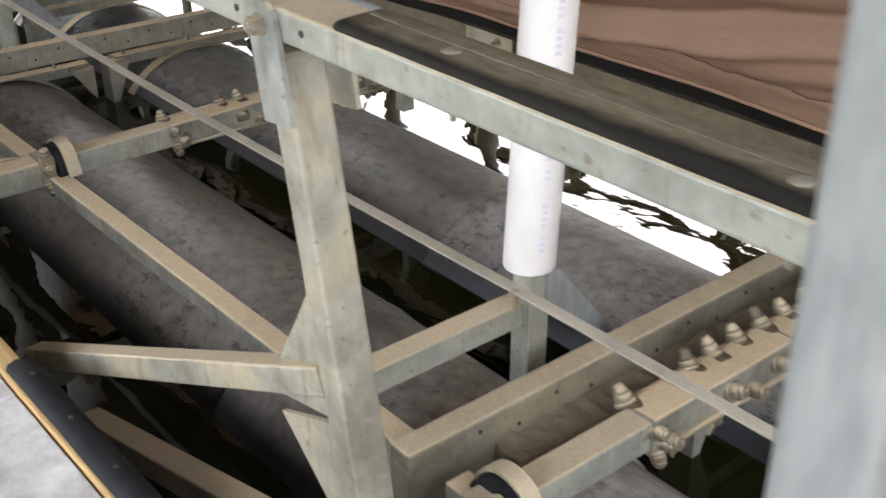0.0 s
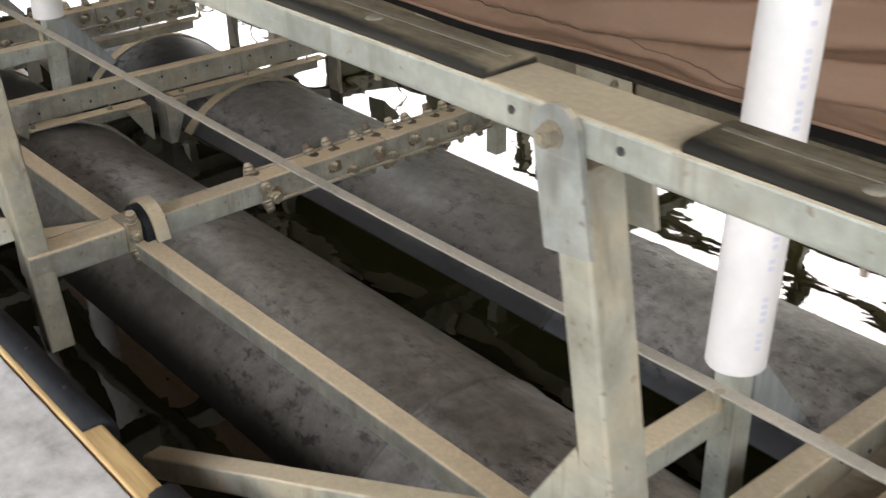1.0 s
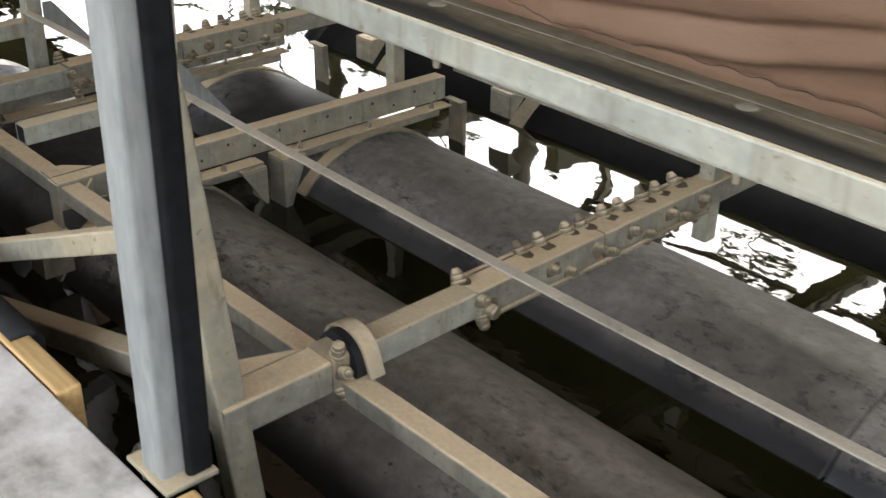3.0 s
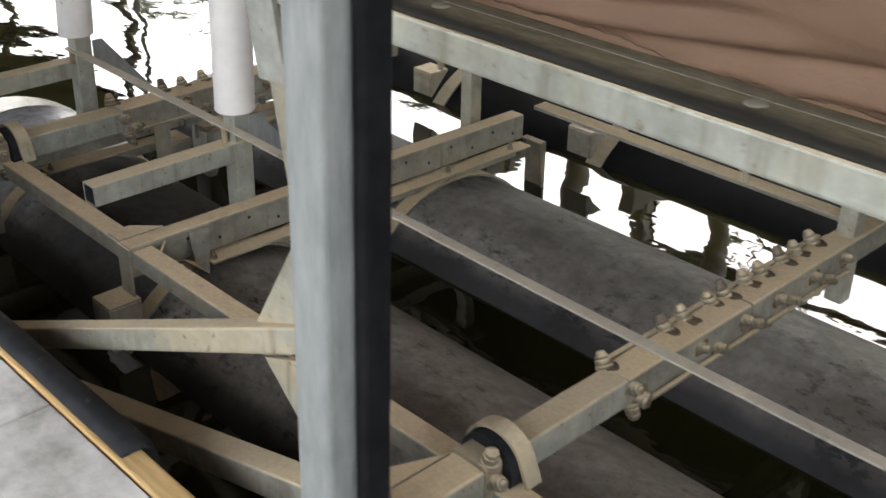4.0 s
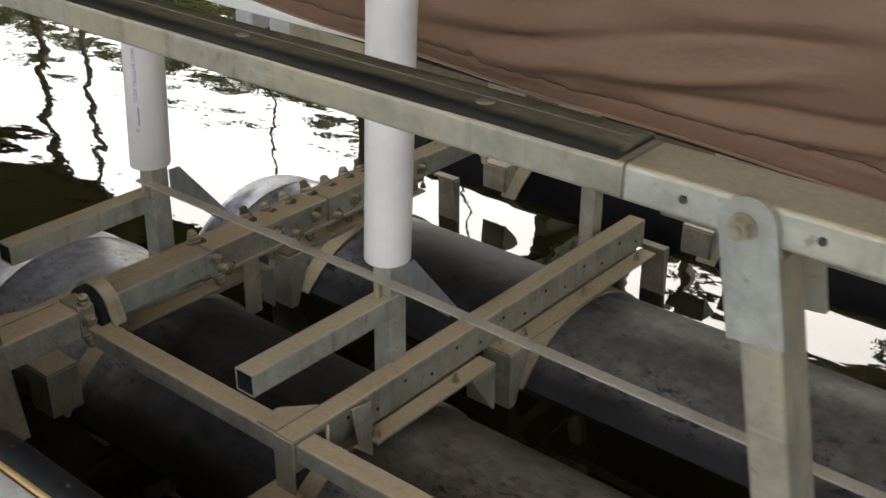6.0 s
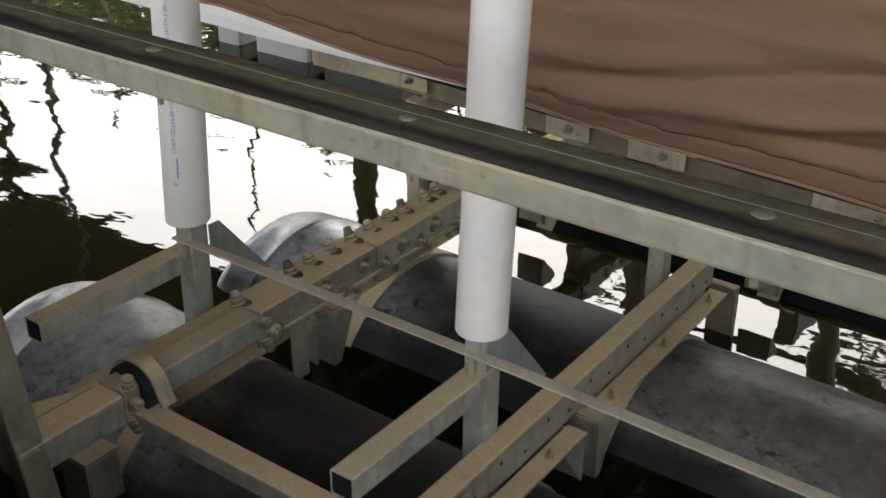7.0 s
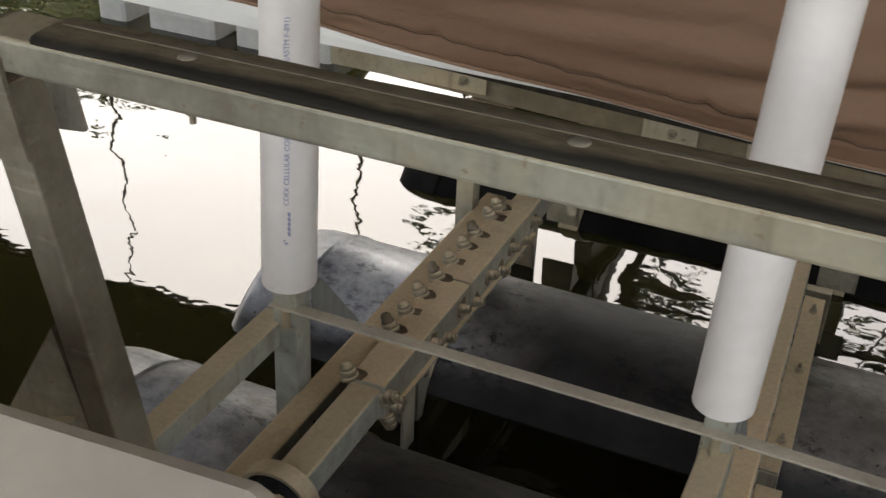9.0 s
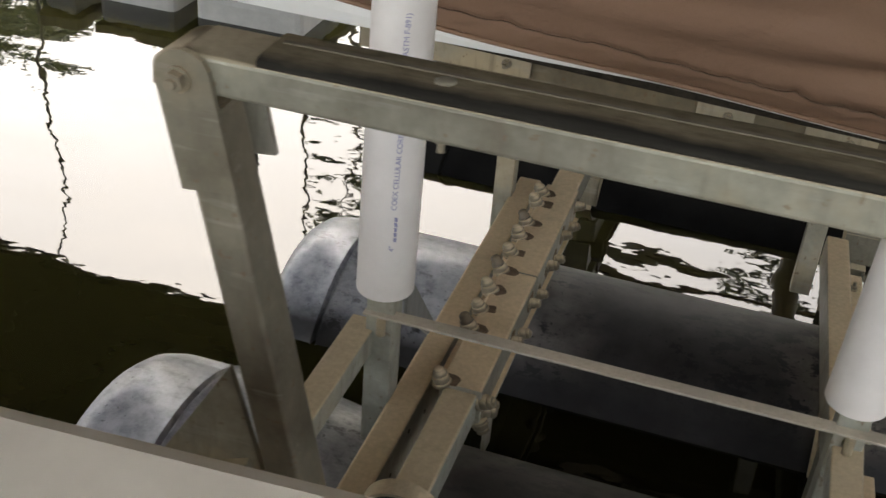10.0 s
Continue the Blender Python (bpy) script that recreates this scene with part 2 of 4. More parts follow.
def canvas_material():
    m, nt, b = nodes_of("brown_canvas")
    n1 = noise_node(nt, 2.5, 4.0, 0.55, (0.4, 1.0, 1.0))
    n2 = noise_node(nt, 420.0, 2.0, 0.5)
    col = ramp(nt, n1.outputs["Fac"], [(0.35, (0.210, 0.127, 0.084)), (0.65, (0.280, 0.172, 0.117))])
    weave = ramp(nt, n2.outputs["Fac"], [(0.3, (0.86, 0.86, 0.86)), (0.7, (1, 1, 1))])
    nt.links.new(mix(nt, 0.6, col, weave, "MULTIPLY"), b.inputs["Base Color"])
    b.inputs["Roughness"].default_value = 0.62
    b.inputs["Specular IOR Level"].default_value = 0.25
    n3 = noise_node(nt, 14.0, 5.0, 0.6, (0.5, 1.0, 1.0))
    bump(nt, b, n3.outputs["Fac"], 0.35, 0.02)
    return m


def pad_material():
    m, nt, b = nodes_of("worn_brown_bunk_pad")
    tc = nt.nodes.new("ShaderNodeTexCoord")
    axes = nt.nodes.new("ShaderNodeSeparateXYZ")
    nt.links.new(tc.outputs["Object"], axes.inputs[0])
    n1 = noise_node(nt, 12.0, 6.0, 0.65, (0.12, 2.0, 2.0))
    n2 = noise_node(nt, 60.0, 4.0, 0.65, (0.4, 1.0, 1.0))
    n3 = noise_node(nt, 5.0, 5.0, 0.7, (0.5, 1.0, 1.0))
    base = ramp(nt, n1.outputs["Fac"], [(0.3, (0.012, 0.011, 0.0095)), (0.7, (0.044, 0.040, 0.034))])
    dust = ramp(nt, n2.outputs["Fac"], [(0.25, (0.122, 0.099, 0.063)), (0.5, (0.185, 0.151, 0.100)), (0.72, (0.24, 0.198, 0.136))])
    long = ramp(nt, n1.outputs["Fac"], [(0.35, (0.72, 0.72, 0.72)), (0.6, (1, 1, 1))])
    dust = mix(nt, 0.8, dust, long, "MULTIPLY")
    # the edge towards the dock is rubbed black
    y = maths(nt, "ADD", axes.outputs["Y"], maths(nt, "MULTIPLY", maths(nt, "SUBTRACT", n3.outputs["Fac"], 0.5), 0.055))
    inner = ramp_fac(nt, y, 1.158, 1.176)
    top = settled(nt, 0.05, 0.6, 5.0, 0.92)
    nt.links.new(mix(nt, maths(nt, "MULTIPLY", inner, top), base, dust), b.inputs["Base Color"])
    b.inputs["Roughness"].default_value = 0.95
    b.inputs["Specular IOR Level"].default_value = 0.1
    bump(nt, b, n2.outputs["Fac"], 0.4, 0.003)
    return m


def concrete_material():
    m, nt, b = nodes_of("weathered_concrete")
    n1 = noise_node(nt, 7.0, 7.0, 0.65)
    n2 = noise_node(nt, 1.7, 3.0, 0.5)
    col = ramp(nt, n1.outputs["Fac"], [(0.30, (0.30, 0.28, 0.245)), (0.48, (0.56, 0.535, 0.50)), (0.68, (0.80, 0.775, 0.74))])
    wide = ramp(nt, n2.outputs["Fac"], [(0.35, (0.80, 0.78, 0.75)), (0.65, (1, 1, 1))])
    nt.links.new(mix(nt, 0.8, col, wide, "MULTIPLY"), b.inputs["Base Color"])
    b.inputs["Roughness"].default_value = 0.85
    bump(nt, b, n1.outputs["Fac"], 0.5, 0.004)
    return m


def water_material():
    m, nt, b = nodes_of("murky_olive_water")
    n0 = noise_node(nt, 0.8, 3.0, 0.5)
    col = ramp(nt, n0.outputs["Fac"], [(0.35, (0.011, 0.0105, 0.0034)), (0.65, (0.018, 0.0172, 0.0053))])
    nt.links.new(col, b.inputs["Base Color"])
    b.inputs["Roughness"].default_value = 0.02
    b.inputs["IOR"].default_value = 1.33
    w1 = noise_node(nt, 2.1, 1.5, 0.4, (1.0, 1.5, 1.0))
    w2 = noise_node(nt, 9.0, 2.0, 0.5, (1.0, 1.5, 1.0))
    h = maths(nt, "ADD", w1.outputs["Fac"], maths(nt, "MULTIPLY", w2.outputs["Fac"], 0.07))
    bump(nt, b, h, 1.0, 0.010)
    return m


def leaf_material():
    m, nt, b = nodes_of("foliage")
    n = noise_node(nt, 0.7, 3.0, 0.6)
    nt.links.new(ramp(nt, n.outputs["Fac"], [(0.3, (0.035, 0.055, 0.018)), (0.7, (0.08, 0.11, 0.035))]), b.inputs["Base Color"])
    b.inputs["Roughness"].default_value = 0.6
    return m


DULL_DOME = plain_material("dull_bolt_head", (0.17, 0.148, 0.11), (0.25, 0.22, 0.168), 60.0, 0.75)
PAD_LINE = plain_material("pale_dust_line", (0.125, 0.105, 0.072), (0.18, 0.153, 0.108), 40.0, 0.8)
TANK, TANK_FAR, TANK_SHADE = tank_material("black_polyethylene_with_silt", 1.0), tank_material("black_polyethylene_with_thin_silt", 0.88), plain_material("shaded_black_polyethylene", (0.005, 0.005, 0.0055), (0.013, 0.013, 0.013), 6.0, 0.75, 0.0, 0.1, spec=0.08)
CANVAS, PAD, CONCRETE, WATER, LEAF = canvas_material(), pad_material(), concrete_material(), water_material(), leaf_material()
STRAP = steel_material("tan_strap", (0.42, 0.35, 0.25), (0.33, 0.27, 0.19), (0.50, 0.41, 0.28), 0.95, 0.6)


# ---------------------------------------------------------------- mesh helpers
def part(name, bm, material, parent=None, label="", smooth=False):
    me = bpy.data.meshes.new(name)
    if smooth:
        for f in bm.faces:
            f.smooth = True
    bm.to_mesh(me)
    bm.free()
    me.materials.append(material)
    ob = new(name, me)
    if parent is not None:
        ob.parent = parent
    return tagged(ob, label)


def shared(name, me, parent, m):
    ob = new(name, me)
    ob.parent = parent
    ob.matrix_local = m
    return ob


def mesh_of(name, bm, material, smooth=False):
    me = bpy.data.meshes.new(name)
    if smooth:
        for f in bm.faces:
            f.smooth = True
    bm.to_mesh(me)
    bm.free()
    me.materials.append(material)
    return me


def thing(name, label, category, group="", kind="", at=(0, 0, 0)):
    ob = new(name)
    ob.location = at
    ob.empty_display_size = 0.1
    return tagged(ob, label, category, group, kind)


def add_box(bm, x0, x1, y0, y1, z0, z1, bevel=0.0, m=None):
    out = bmesh.ops.create_cube(bm, size=1.0)
    vs = out["verts"]
    bmesh.ops.transform(bm, verts=vs, matrix=Matrix.Translation(((x0 + x1) / 2, (y0 + y1) / 2, (z0 + z1) / 2)) @ Matrix.Diagonal((x1 - x0, y1 - y0, z1 - z0, 1)))
    if bevel:
        es = list({e for v in vs for e in v.link_edges})
        r = bmesh.ops.bevel(bm, geom=es, offset=bevel, segments=2, affect="EDGES", profile=0.5)
        vs = r["verts"]
    if m is not None:
        bmesh.ops.transform(bm, verts=vs, matrix=m)
    return vs


def box(x0, x1, y0, y1, z0, z1, bevel=0.003):
    bm = bmesh.new()
    add_box(bm, x0, x1, y0, y1, z0, z1, bevel)
    return bm


def loft(bm, rings, closed=True, caps=True):
    """Joins rings of points, all of one length, into a skin."""
    rows = [[bm.verts.new(p) for p in r] for r in rings]
    n = len(rows[0])
    for a, b in zip(rows, rows[1:]):
        for i in range(n if closed else n - 1):
            j = (i + 1) % n
            bm.faces.new((a[i], a[j], b[j], b[i]))
    if caps and closed:
        bm.faces.new(rows[0][::-1])
        bm.faces.new(rows[-1])
    return rows


def rounded(w, h, r, seg=3):
    """The outline of a rounded rectangle about the origin."""
    out = []
    for cx, cy, a0 in ((w / 2 - r, h / 2 - r, 0), (-w / 2 + r, h / 2 - r, 90), (-w / 2 + r, -h / 2 + r, 180), (w / 2 - r, -h / 2 + r, 270)):
        for i in range(seg + 1):
            a = radians(a0 + 90 * i / seg)
            out.append((cx + r * math.cos(a), cy + r * math.sin(a)))
    return out


def frame_along(a, b, up=(0, 0, 1)):
    d = (Vector(b) - Vector(a)).normalized()
    s = d.cross(Vector(up)).normalized()
    return s, s.cross(d).normalized()


def tube(a, b, w, h, wall=0.0, r=0.008, up=(0, 0, 1), open_a=False, open_b=False):
    """A rectangular tube from a to b; wall gives an open end its thickness."""
    bm = bmesh.new()
    a, b = Vector(a), Vector(b)
    s, u = frame_along(a, b, up)
    outer = rounded(w, h, r)
    def at(p, o):
        return [p + s * x + u * y for x, y in o]
    rings = [at(a, outer), at(b, outer)]
    d = (b - a).normalized()
    if wall:
        inner = rounded(w - 2 * wall, h - 2 * wall, max(0.002, r - wall))
        if open_a:
            rings = [at(a + d * 0.42, inner), at(a, inner)] + rings
        if open_b:
            rings = rings + [at(b, inner), at(b - d * 0.15, inner)]
    loft(bm, rings)
    bmesh.ops.recalc_face_normals(bm, faces=bm.faces)
    return bm


def add_rod(bm, a, b, r0, r1=None, seg=12, caps=True):
    a, b = Vector(a), Vector(b)
    r1 = r0 if r1 is None else r1
    d = (b - a).normalized()
    s = d.orthogonal().normalized()
    u = d.cross(s)
    ring = lambda p, r: [p + (s * math.cos(2 * math.pi * i / seg) + u * math.sin(2 * math.pi * i / seg)) * r for i in range(seg)]
    loft(bm, [ring(a, r0), ring(b, r1)], True, caps)


def rod(a, b, r0, r1=None, seg=12):
    bm = bmesh.new()
    add_rod(bm, a, b, r0, r1, seg)
    bmesh.ops.recalc_face_normals(bm, faces=bm.faces)
    return bm


def plate(points, normal, thick):
    """A flat plate with this outline, thick along its normal."""
    bm = bmesh.new()
    n = Vector(normal).normalized() * thick / 2
    loft(bm, [[Vector(p) - n for p in points], [Vector(p) + n for p in points]])
    bmesh.ops.recalc_face_normals(bm, faces=bm.faces)
    return bm


def bolt_mesh(name, length, r, nut, material):
    """A bolt along z with a nut, a washer and its threaded end."""
    bm = bmesh.new()
    add_rod(bm, (0, 0, -0.004), (0, 0, 0.004), nut * 1.25, None, 12)
    add_rod(bm, (0, 0, 0.004), (0, 0, 0.004 + nut * 0.95), nut, None, 6)
    add_rod(bm, (0, 0, 0), (0, 0, length), r, r * 0.9, 8)
    bmesh.ops.recalc_face_normals(bm, faces=bm.faces)
    return mesh_of(name, bm, material)


def axis_to(v):
    return Vector(v).to_track_quat("Z", "Y").to_matrix().to_4x4()


# ---------------------------------------------------------------- the place around
bm = bmesh.new()
bmesh.ops.create_grid(bm, x_segments=2, y_segments=2, size=300)
bmesh.ops.translate(bm, verts=bm.verts, vec=(0, 0, WATER_Z))
tagged(part("water", bm, WATER), "murky olive lake water with gentle ripples", "water", kind="structure")

# unseen roof; its dock-side edge and +x end are set to shape the light
bm = bmesh.new()
for k in range(30):
    add_box(bm, -34.1 + k * 1.2, -34.1 + k * 1.2 + 1.194, -2.4, 6.65, 2.90, 2.97, 0.0)
for y in (-2.2, 0.945, 3.3, 6.55):
    add_box(bm, -34.1, 1.89, y - 0.06, y + 0.06, 2.70, 2.898, 0.0)
tagged(part("ceiling", bm, ROOF), "dark timber underside of the boathouse roof", "ceiling", kind="structure")

bm = bmesh.new()
ncol = 60
rows = []
for j, (y, z) in enumerate(((16.0, -1.2), (17.5, -0.3), (20.0, 0.4), (40.0, 2.0), (290.0, 6.0))):
    rows.append([(-150 + 300 * i / ncol, y + 1.2 * noise.noise((i * 0.4, j, 0)), z + 0.25 * noise.noise((i * 0.3, j * 2.0, 5))) for i in range(ncol + 1)])
loft(bm, rows, False, False)
tagged(part("ground", bm, BANK, smooth=True), "earthy lake bank under the trees", "ground", kind="structure")

for k, (x, y) in enumerate([(-1.1, 6.3), (-4.2, 6.3), (-13.8, 6.3), (-17.0, 6.3), (2.0, 6.3), (-7.3, 4.45), (-2.5, 9.5)]):
    top = 2.695 if y == 6.3 else 1.6 + 0.5 * noise.noise((k * 1.7, 0, 0))
    bm = bmesh.new()
    rings = []
    for i in range(9):
        z = -2.0 + (top + 2.0) * i / 8
        r = 0.065 - 0.010 * i / 8
        rings.append([(x + (r + 0.008 * noise.noise((a, z * 2, k))) * math.cos(a * math.pi / 8), y + (r + 0.008 * noise.noise((a, z * 2, k + 9))) * math.sin(a * math.pi / 8), z) for a in range(16)])
    loft(bm, rings)
    ob = part("piling", bm, PILE_WOOD, smooth=False)
    tagged(ob, "weathered round timber piling standing in the water", "piling", group="pilings")
for x, y, r in ((-8.86, 5.1, 0.018), (-7.48, 5.56, 0.018), (-13.3, 7.4, 0.03), (-10.3, 4.6, 0.03)):
    bm = bmesh.new()
    loft(bm, [[(x + (r - 0.002 * k) * math.cos(a * math.pi / 6) + 0.01 * noise.noise((k, x, 0)), y + (r - 0.002 * k) * math.sin(a * math.pi / 6), -2.0 + 0.66 * k) for a in range(12)] for k in range(7)])
    ob = part("mooring_pole", bm, POLE_GREY)
    tagged(ob, "thin grey pole standing in the water", "pole", group="mooring poles")


# ---------------------------------------------------------------- the dock
DOCK_Z, DOCK_Y = -0.07, 0.885
dock = thing("dock", "weathered pale concrete dock deck beside the lift", "dock", kind="structure")
joints = [-9.0, -7.6, -6.1, -4.58, -3.96, -2.05, -0.6, 0.9, 2.4, 4.0]
for a, b in zip(joints, joints[1:]):
    part("slab", box(a + 0.003, b - 0.003, -1.9, DOCK_Y, DOCK_Z - 0.16, DOCK_Z, 0.004), CONCRETE, dock)
part("beam", box(-9, 4, 0.55, 0.80, -0.60, DOCK_Z - 0.162, 0.01), PILE_WOOD, dock, "dark timber beam under the slabs")

for a, b in ((-9.0, -3.485), (-3.07, 4.0)):
    ob = part("edge_board", box(a, b, DOCK_Y + 0.004, DOCK_Y + 0.056, DOCK_Z - 0.14, DOCK_Z + 0.004, 0.006), TIMBER)
    tagged(ob, "yellow pine board along the dock's edge", "board", group="edge boards")

bm = bmesh.new()
loft(bm, [[(r * math.cos(2 * math.pi * i / 10), r * math.sin(2 * math.pi * i / 10), z) for i in range(10)] for r, z in ((0.006, -0.004), (0.006, 0.003), (0.003, 0.0045))])
bmesh.ops.recalc_face_normals(bm, faces=bm.faces)
NAIL = mesh_of("nail", bm, HOLE_SHADE)

def bumper(a, b):
    bm = bmesh.new()
    y0, z0 = DOCK_Y + 0.014, DOCK_Z + 0.006
    sec = [(y0, z0), (y0 + 0.004, z0 + 0.012), (y0 + 0.02, z0 + 0.018), (y0 + 0.042, z0 + 0.016), (y0 + 0.060, z0 + 0.004), (y0 + 0.070, z0 - 0.02), (y0 + 0.070, z0 - 0.10), (y0 + 0.0375, z0 - 0.10), (y0 + 0.0375, z0 - 0.004), (y0, z0 - 0.0005)]
    n = max(4, int((b - a) / 0.08))
    rings = []
    for i in range(n + 1):
        x = a + (b - a) * i / n
        rings.append([(x, y + 0.003 * noise.noise((x * 5, y * 9, 0)), z + 0.003 * noise.noise((x * 4, 3, z * 9))) for y, z in sec])
    loft(bm, rings)
    bmesh.ops.recalc_face_normals(bm, faces=bm.faces)
    ob = part("dock_bumper", bm, RUBBER, smooth=True)
    x = a + 0.07
    while x < b - 0.04:
        shared("nail", NAIL, ob, Matrix.Translation((x, y0 + 0.030, z0 + 0.0155)))
        x += 0.19
    return tagged(ob, "scuffed black rubber bumper nailed over the edge board", "bumper", group="dock bumpers")

for a, b in ((-6.6, -5.95), (-5.75, -5.15), (-4.98, -4.55), (-4.34, -3.715), (-2.99, -2.40), (-2.135, -1.42), (-1.2, -0.6), (-0.4, 0.3)):
    bumper(a, b)

def dock_post(x, y, lean):
    t = thing("dock_post", "galvanised square steel post with a black rubber side", "post", group="dock posts", at=(x, y, DOCK_Z))
    part("shaft", tube((0, 0, 0.0), (lean * 2.765, 0, 2.765), 0.070, 0.088, r=0.010, up=(0, 1, 0)), STEEL_CLEAN, t)
    bm = tube((0.0465, 0.024, -0.02), (0.0465 + lean * 2.6, 0.024, 2.6), 0.050, 0.022, r=0.009, up=(1, 0, 0))
    part("rubber_strip", bm, BLACK_RUBBER, t, "black rubber strip")
    bm = bmesh.new()
    add_rod(bm, (-0.045, 0.035, -0.075), (-0.175, 0.02, -0.085), 0.019, 0.017, 12)
    add_box(bm, -0.135, -0.128, 0.0, 0.055, -0.12, -0.035, 0.001)
    part("bracket", bm, STEEL_CLEAN, t, "short galvanised bracket")
    part("base_plate", box(-0.07, 0.07, -0.055, 0.05, -0.006, 0.004, 0.002), STEEL, t)
    return t

dock_post(-3.156, 0.950, 0.022)
dock_post(-0.377, 0.950, 0.022)

# cream locker on the dock
locker = thing("dock_box", "cream fibreglass dock box with a rounded lid", "dock box", at=(-5.015, 0.792, DOCK_Z))
locker.rotation_euler = (0, 0, radians(3.4))
part("body", box(-1.32, -0.03, -0.48, -0.03, 0.0, 0.585, 0.03), BOX_CREAM, locker)
bm = bmesh.new()
add_box(bm, -1.35, 0.0, -0.51, 0.0, 0.588, 0.690, 0.030)
part("lid", bm, BOX_CREAM, locker, smooth=False)
part("hinge", rod((-1.1, -0.515, 0.60), (-0.25, -0.515, 0.60), 0.008), STEEL_CLEAN, locker, "thin steel hinge rod")


# ---------------------------------------------------------------- the lift
lift = thing("boat_lift", "galvanised steel boat lift on black cylindrical floats", "boat lift")

def tank(y, z, r, x0, x1, seams, mat=None, swell=0.0):
    bm = bmesh.new()
    seg = 56
    prof = [(x0 + 0.012, r * 0.72), (x0 + 0.004, r * 0.86), (x0 + 0.012, r * 0.93), (x0 + 0.035, r * 0.975), (x0 + 0.07, r * 0.995), (x0 + 0.10, r)]
    for s in sorted(seams):
        prof += [(s - 0.012, r), (s - 0.007, r + 0.005), (s - 0.002, r - 0.012), (s + 0.002, r - 0.012), (s + 0.007, r + 0.004), (s + 0.012, r - 0.001)]
        if s < -5.9:
            prof += [(-5.87, r), (-5.62, r)]
    prof += [(x1, r)]
    prof = [(x, q + swell * max(0.0, min(1.0, (-5.62 - x) / 0.25))) for x, q in prof]
    rings = [[(x, y + q * math.cos(2 * math.pi * i / seg), z + q * math.sin(2 * math.pi * i / seg)) for i in range(seg)] for x, q in prof]
    loft(bm, rings)
    bmesh.ops.recalc_face_normals(bm, faces=bm.faces)
    return part("float_tank", bm, mat or TANK, lift, "black polyethylene float cylinder with dried silt", smooth=True)

NEAR = (1.763, -0.745, 0.395)
FAR = (2.668, -0.822, 0.420)
tank(*NEAR, -6.30, 2.5, (-6.08, -2.34, 0.6), None, 0.036)
tank(*FAR, -6.22, 2.5, (-6.04, -2.62, 0.5), TANK_FAR)
# shade under the boat is put into the near-black of these two
tank(3.715, -0.822, 0.420, -6.20, 2.5, (-6.03, -2.6), TANK_SHADE)
tank(4.62, -0.745, 0.395, -6.25, 2.5, (-6.08, -2.3), TANK_SHADE)

# a slightly proud disc in the shade colour, without a bore
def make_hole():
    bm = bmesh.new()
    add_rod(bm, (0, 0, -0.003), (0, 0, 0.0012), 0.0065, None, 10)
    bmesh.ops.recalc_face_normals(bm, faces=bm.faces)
    return mesh_of("bolt_hole", bm, HOLE_SHADE)
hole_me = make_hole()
def knob_mesh(side, tip, length):
    """A silted clamp bolt along z: washer, swollen nut, lock nut and a rounded thread end."""
    bm = bmesh.new()
    def turned(profile, seg):
        rings = [[(r * math.cos(2 * math.pi * i / seg), r * math.sin(2 * math.pi * i / seg), z) for i in range(seg)] for r, z in profile]
        loft(bm, rings)
    turned(((0.0175, -0.004), (0.0180, 0.001), (0.0165, 0.004)), 12)
    turned(((0.0150, 0.003), (0.0160, 0.007), (0.0155, 0.015), (0.0135, 0.018)), 7)
    n = len(bm.faces)
    turned(((0.0110, 0.016), (0.0132, 0.019), (0.0130, 0.025), (0.0105, 0.028), (0.0100, length - 0.005), (0.0070, length)), 8)
    bmesh.ops.recalc_face_normals(bm, faces=bm.faces)
    bm.faces.ensure_lookup_table()
    for f in bm.faces[n:]:
        f.material_index = 1
    me = mesh_of("clamp_bolt", bm, side, True)
    me.materials.append(tip)
    return me

def bolt_patch_mesh(seed):
    """A thin rust-brown patch beside a bolt, longest along +x."""
    bm = bmesh.new()
    rim = []
    for i in range(22):
        a = 2 * math.pi * i / 22
        r = (0.019 + 0.016 * max(0.0, math.cos(a)) ** 2) * (1.0 + 0.35 * noise.noise((math.cos(a) * 1.7, math.sin(a) * 1.7, seed)))
        rim.append((r * math.cos(a), r * math.sin(a)))
    loft(bm, [[(x, y, -0.001) for x, y in rim], [(x * 0.97, y * 0.97, 0.0009) for x, y in rim]])
    bmesh.ops.recalc_face_normals(bm, faces=bm.faces)
    return mesh_of("rust_stain", bm, RUST_BROWN)
KNOB, KNOB_RUSTY = knob_mesh(BOLT_SILT, BOLT_SILT, 0.036), knob_mesh(BOLT_SILT, BOLT_DARK, 0.043)
FACE_KNOB = knob_mesh(BOLT_SILT, BOLT_SILT, 0.031)
BOLT_PATCHES = [bolt_patch_mesh(k * 3.7) for k in range(3)]
BIG = bolt_mesh("bolt", 0.026, 0.009, 0.0165, BOLT)
MID = bolt_mesh("bolt", 0.030, 0.006, 0.011, BOLT)

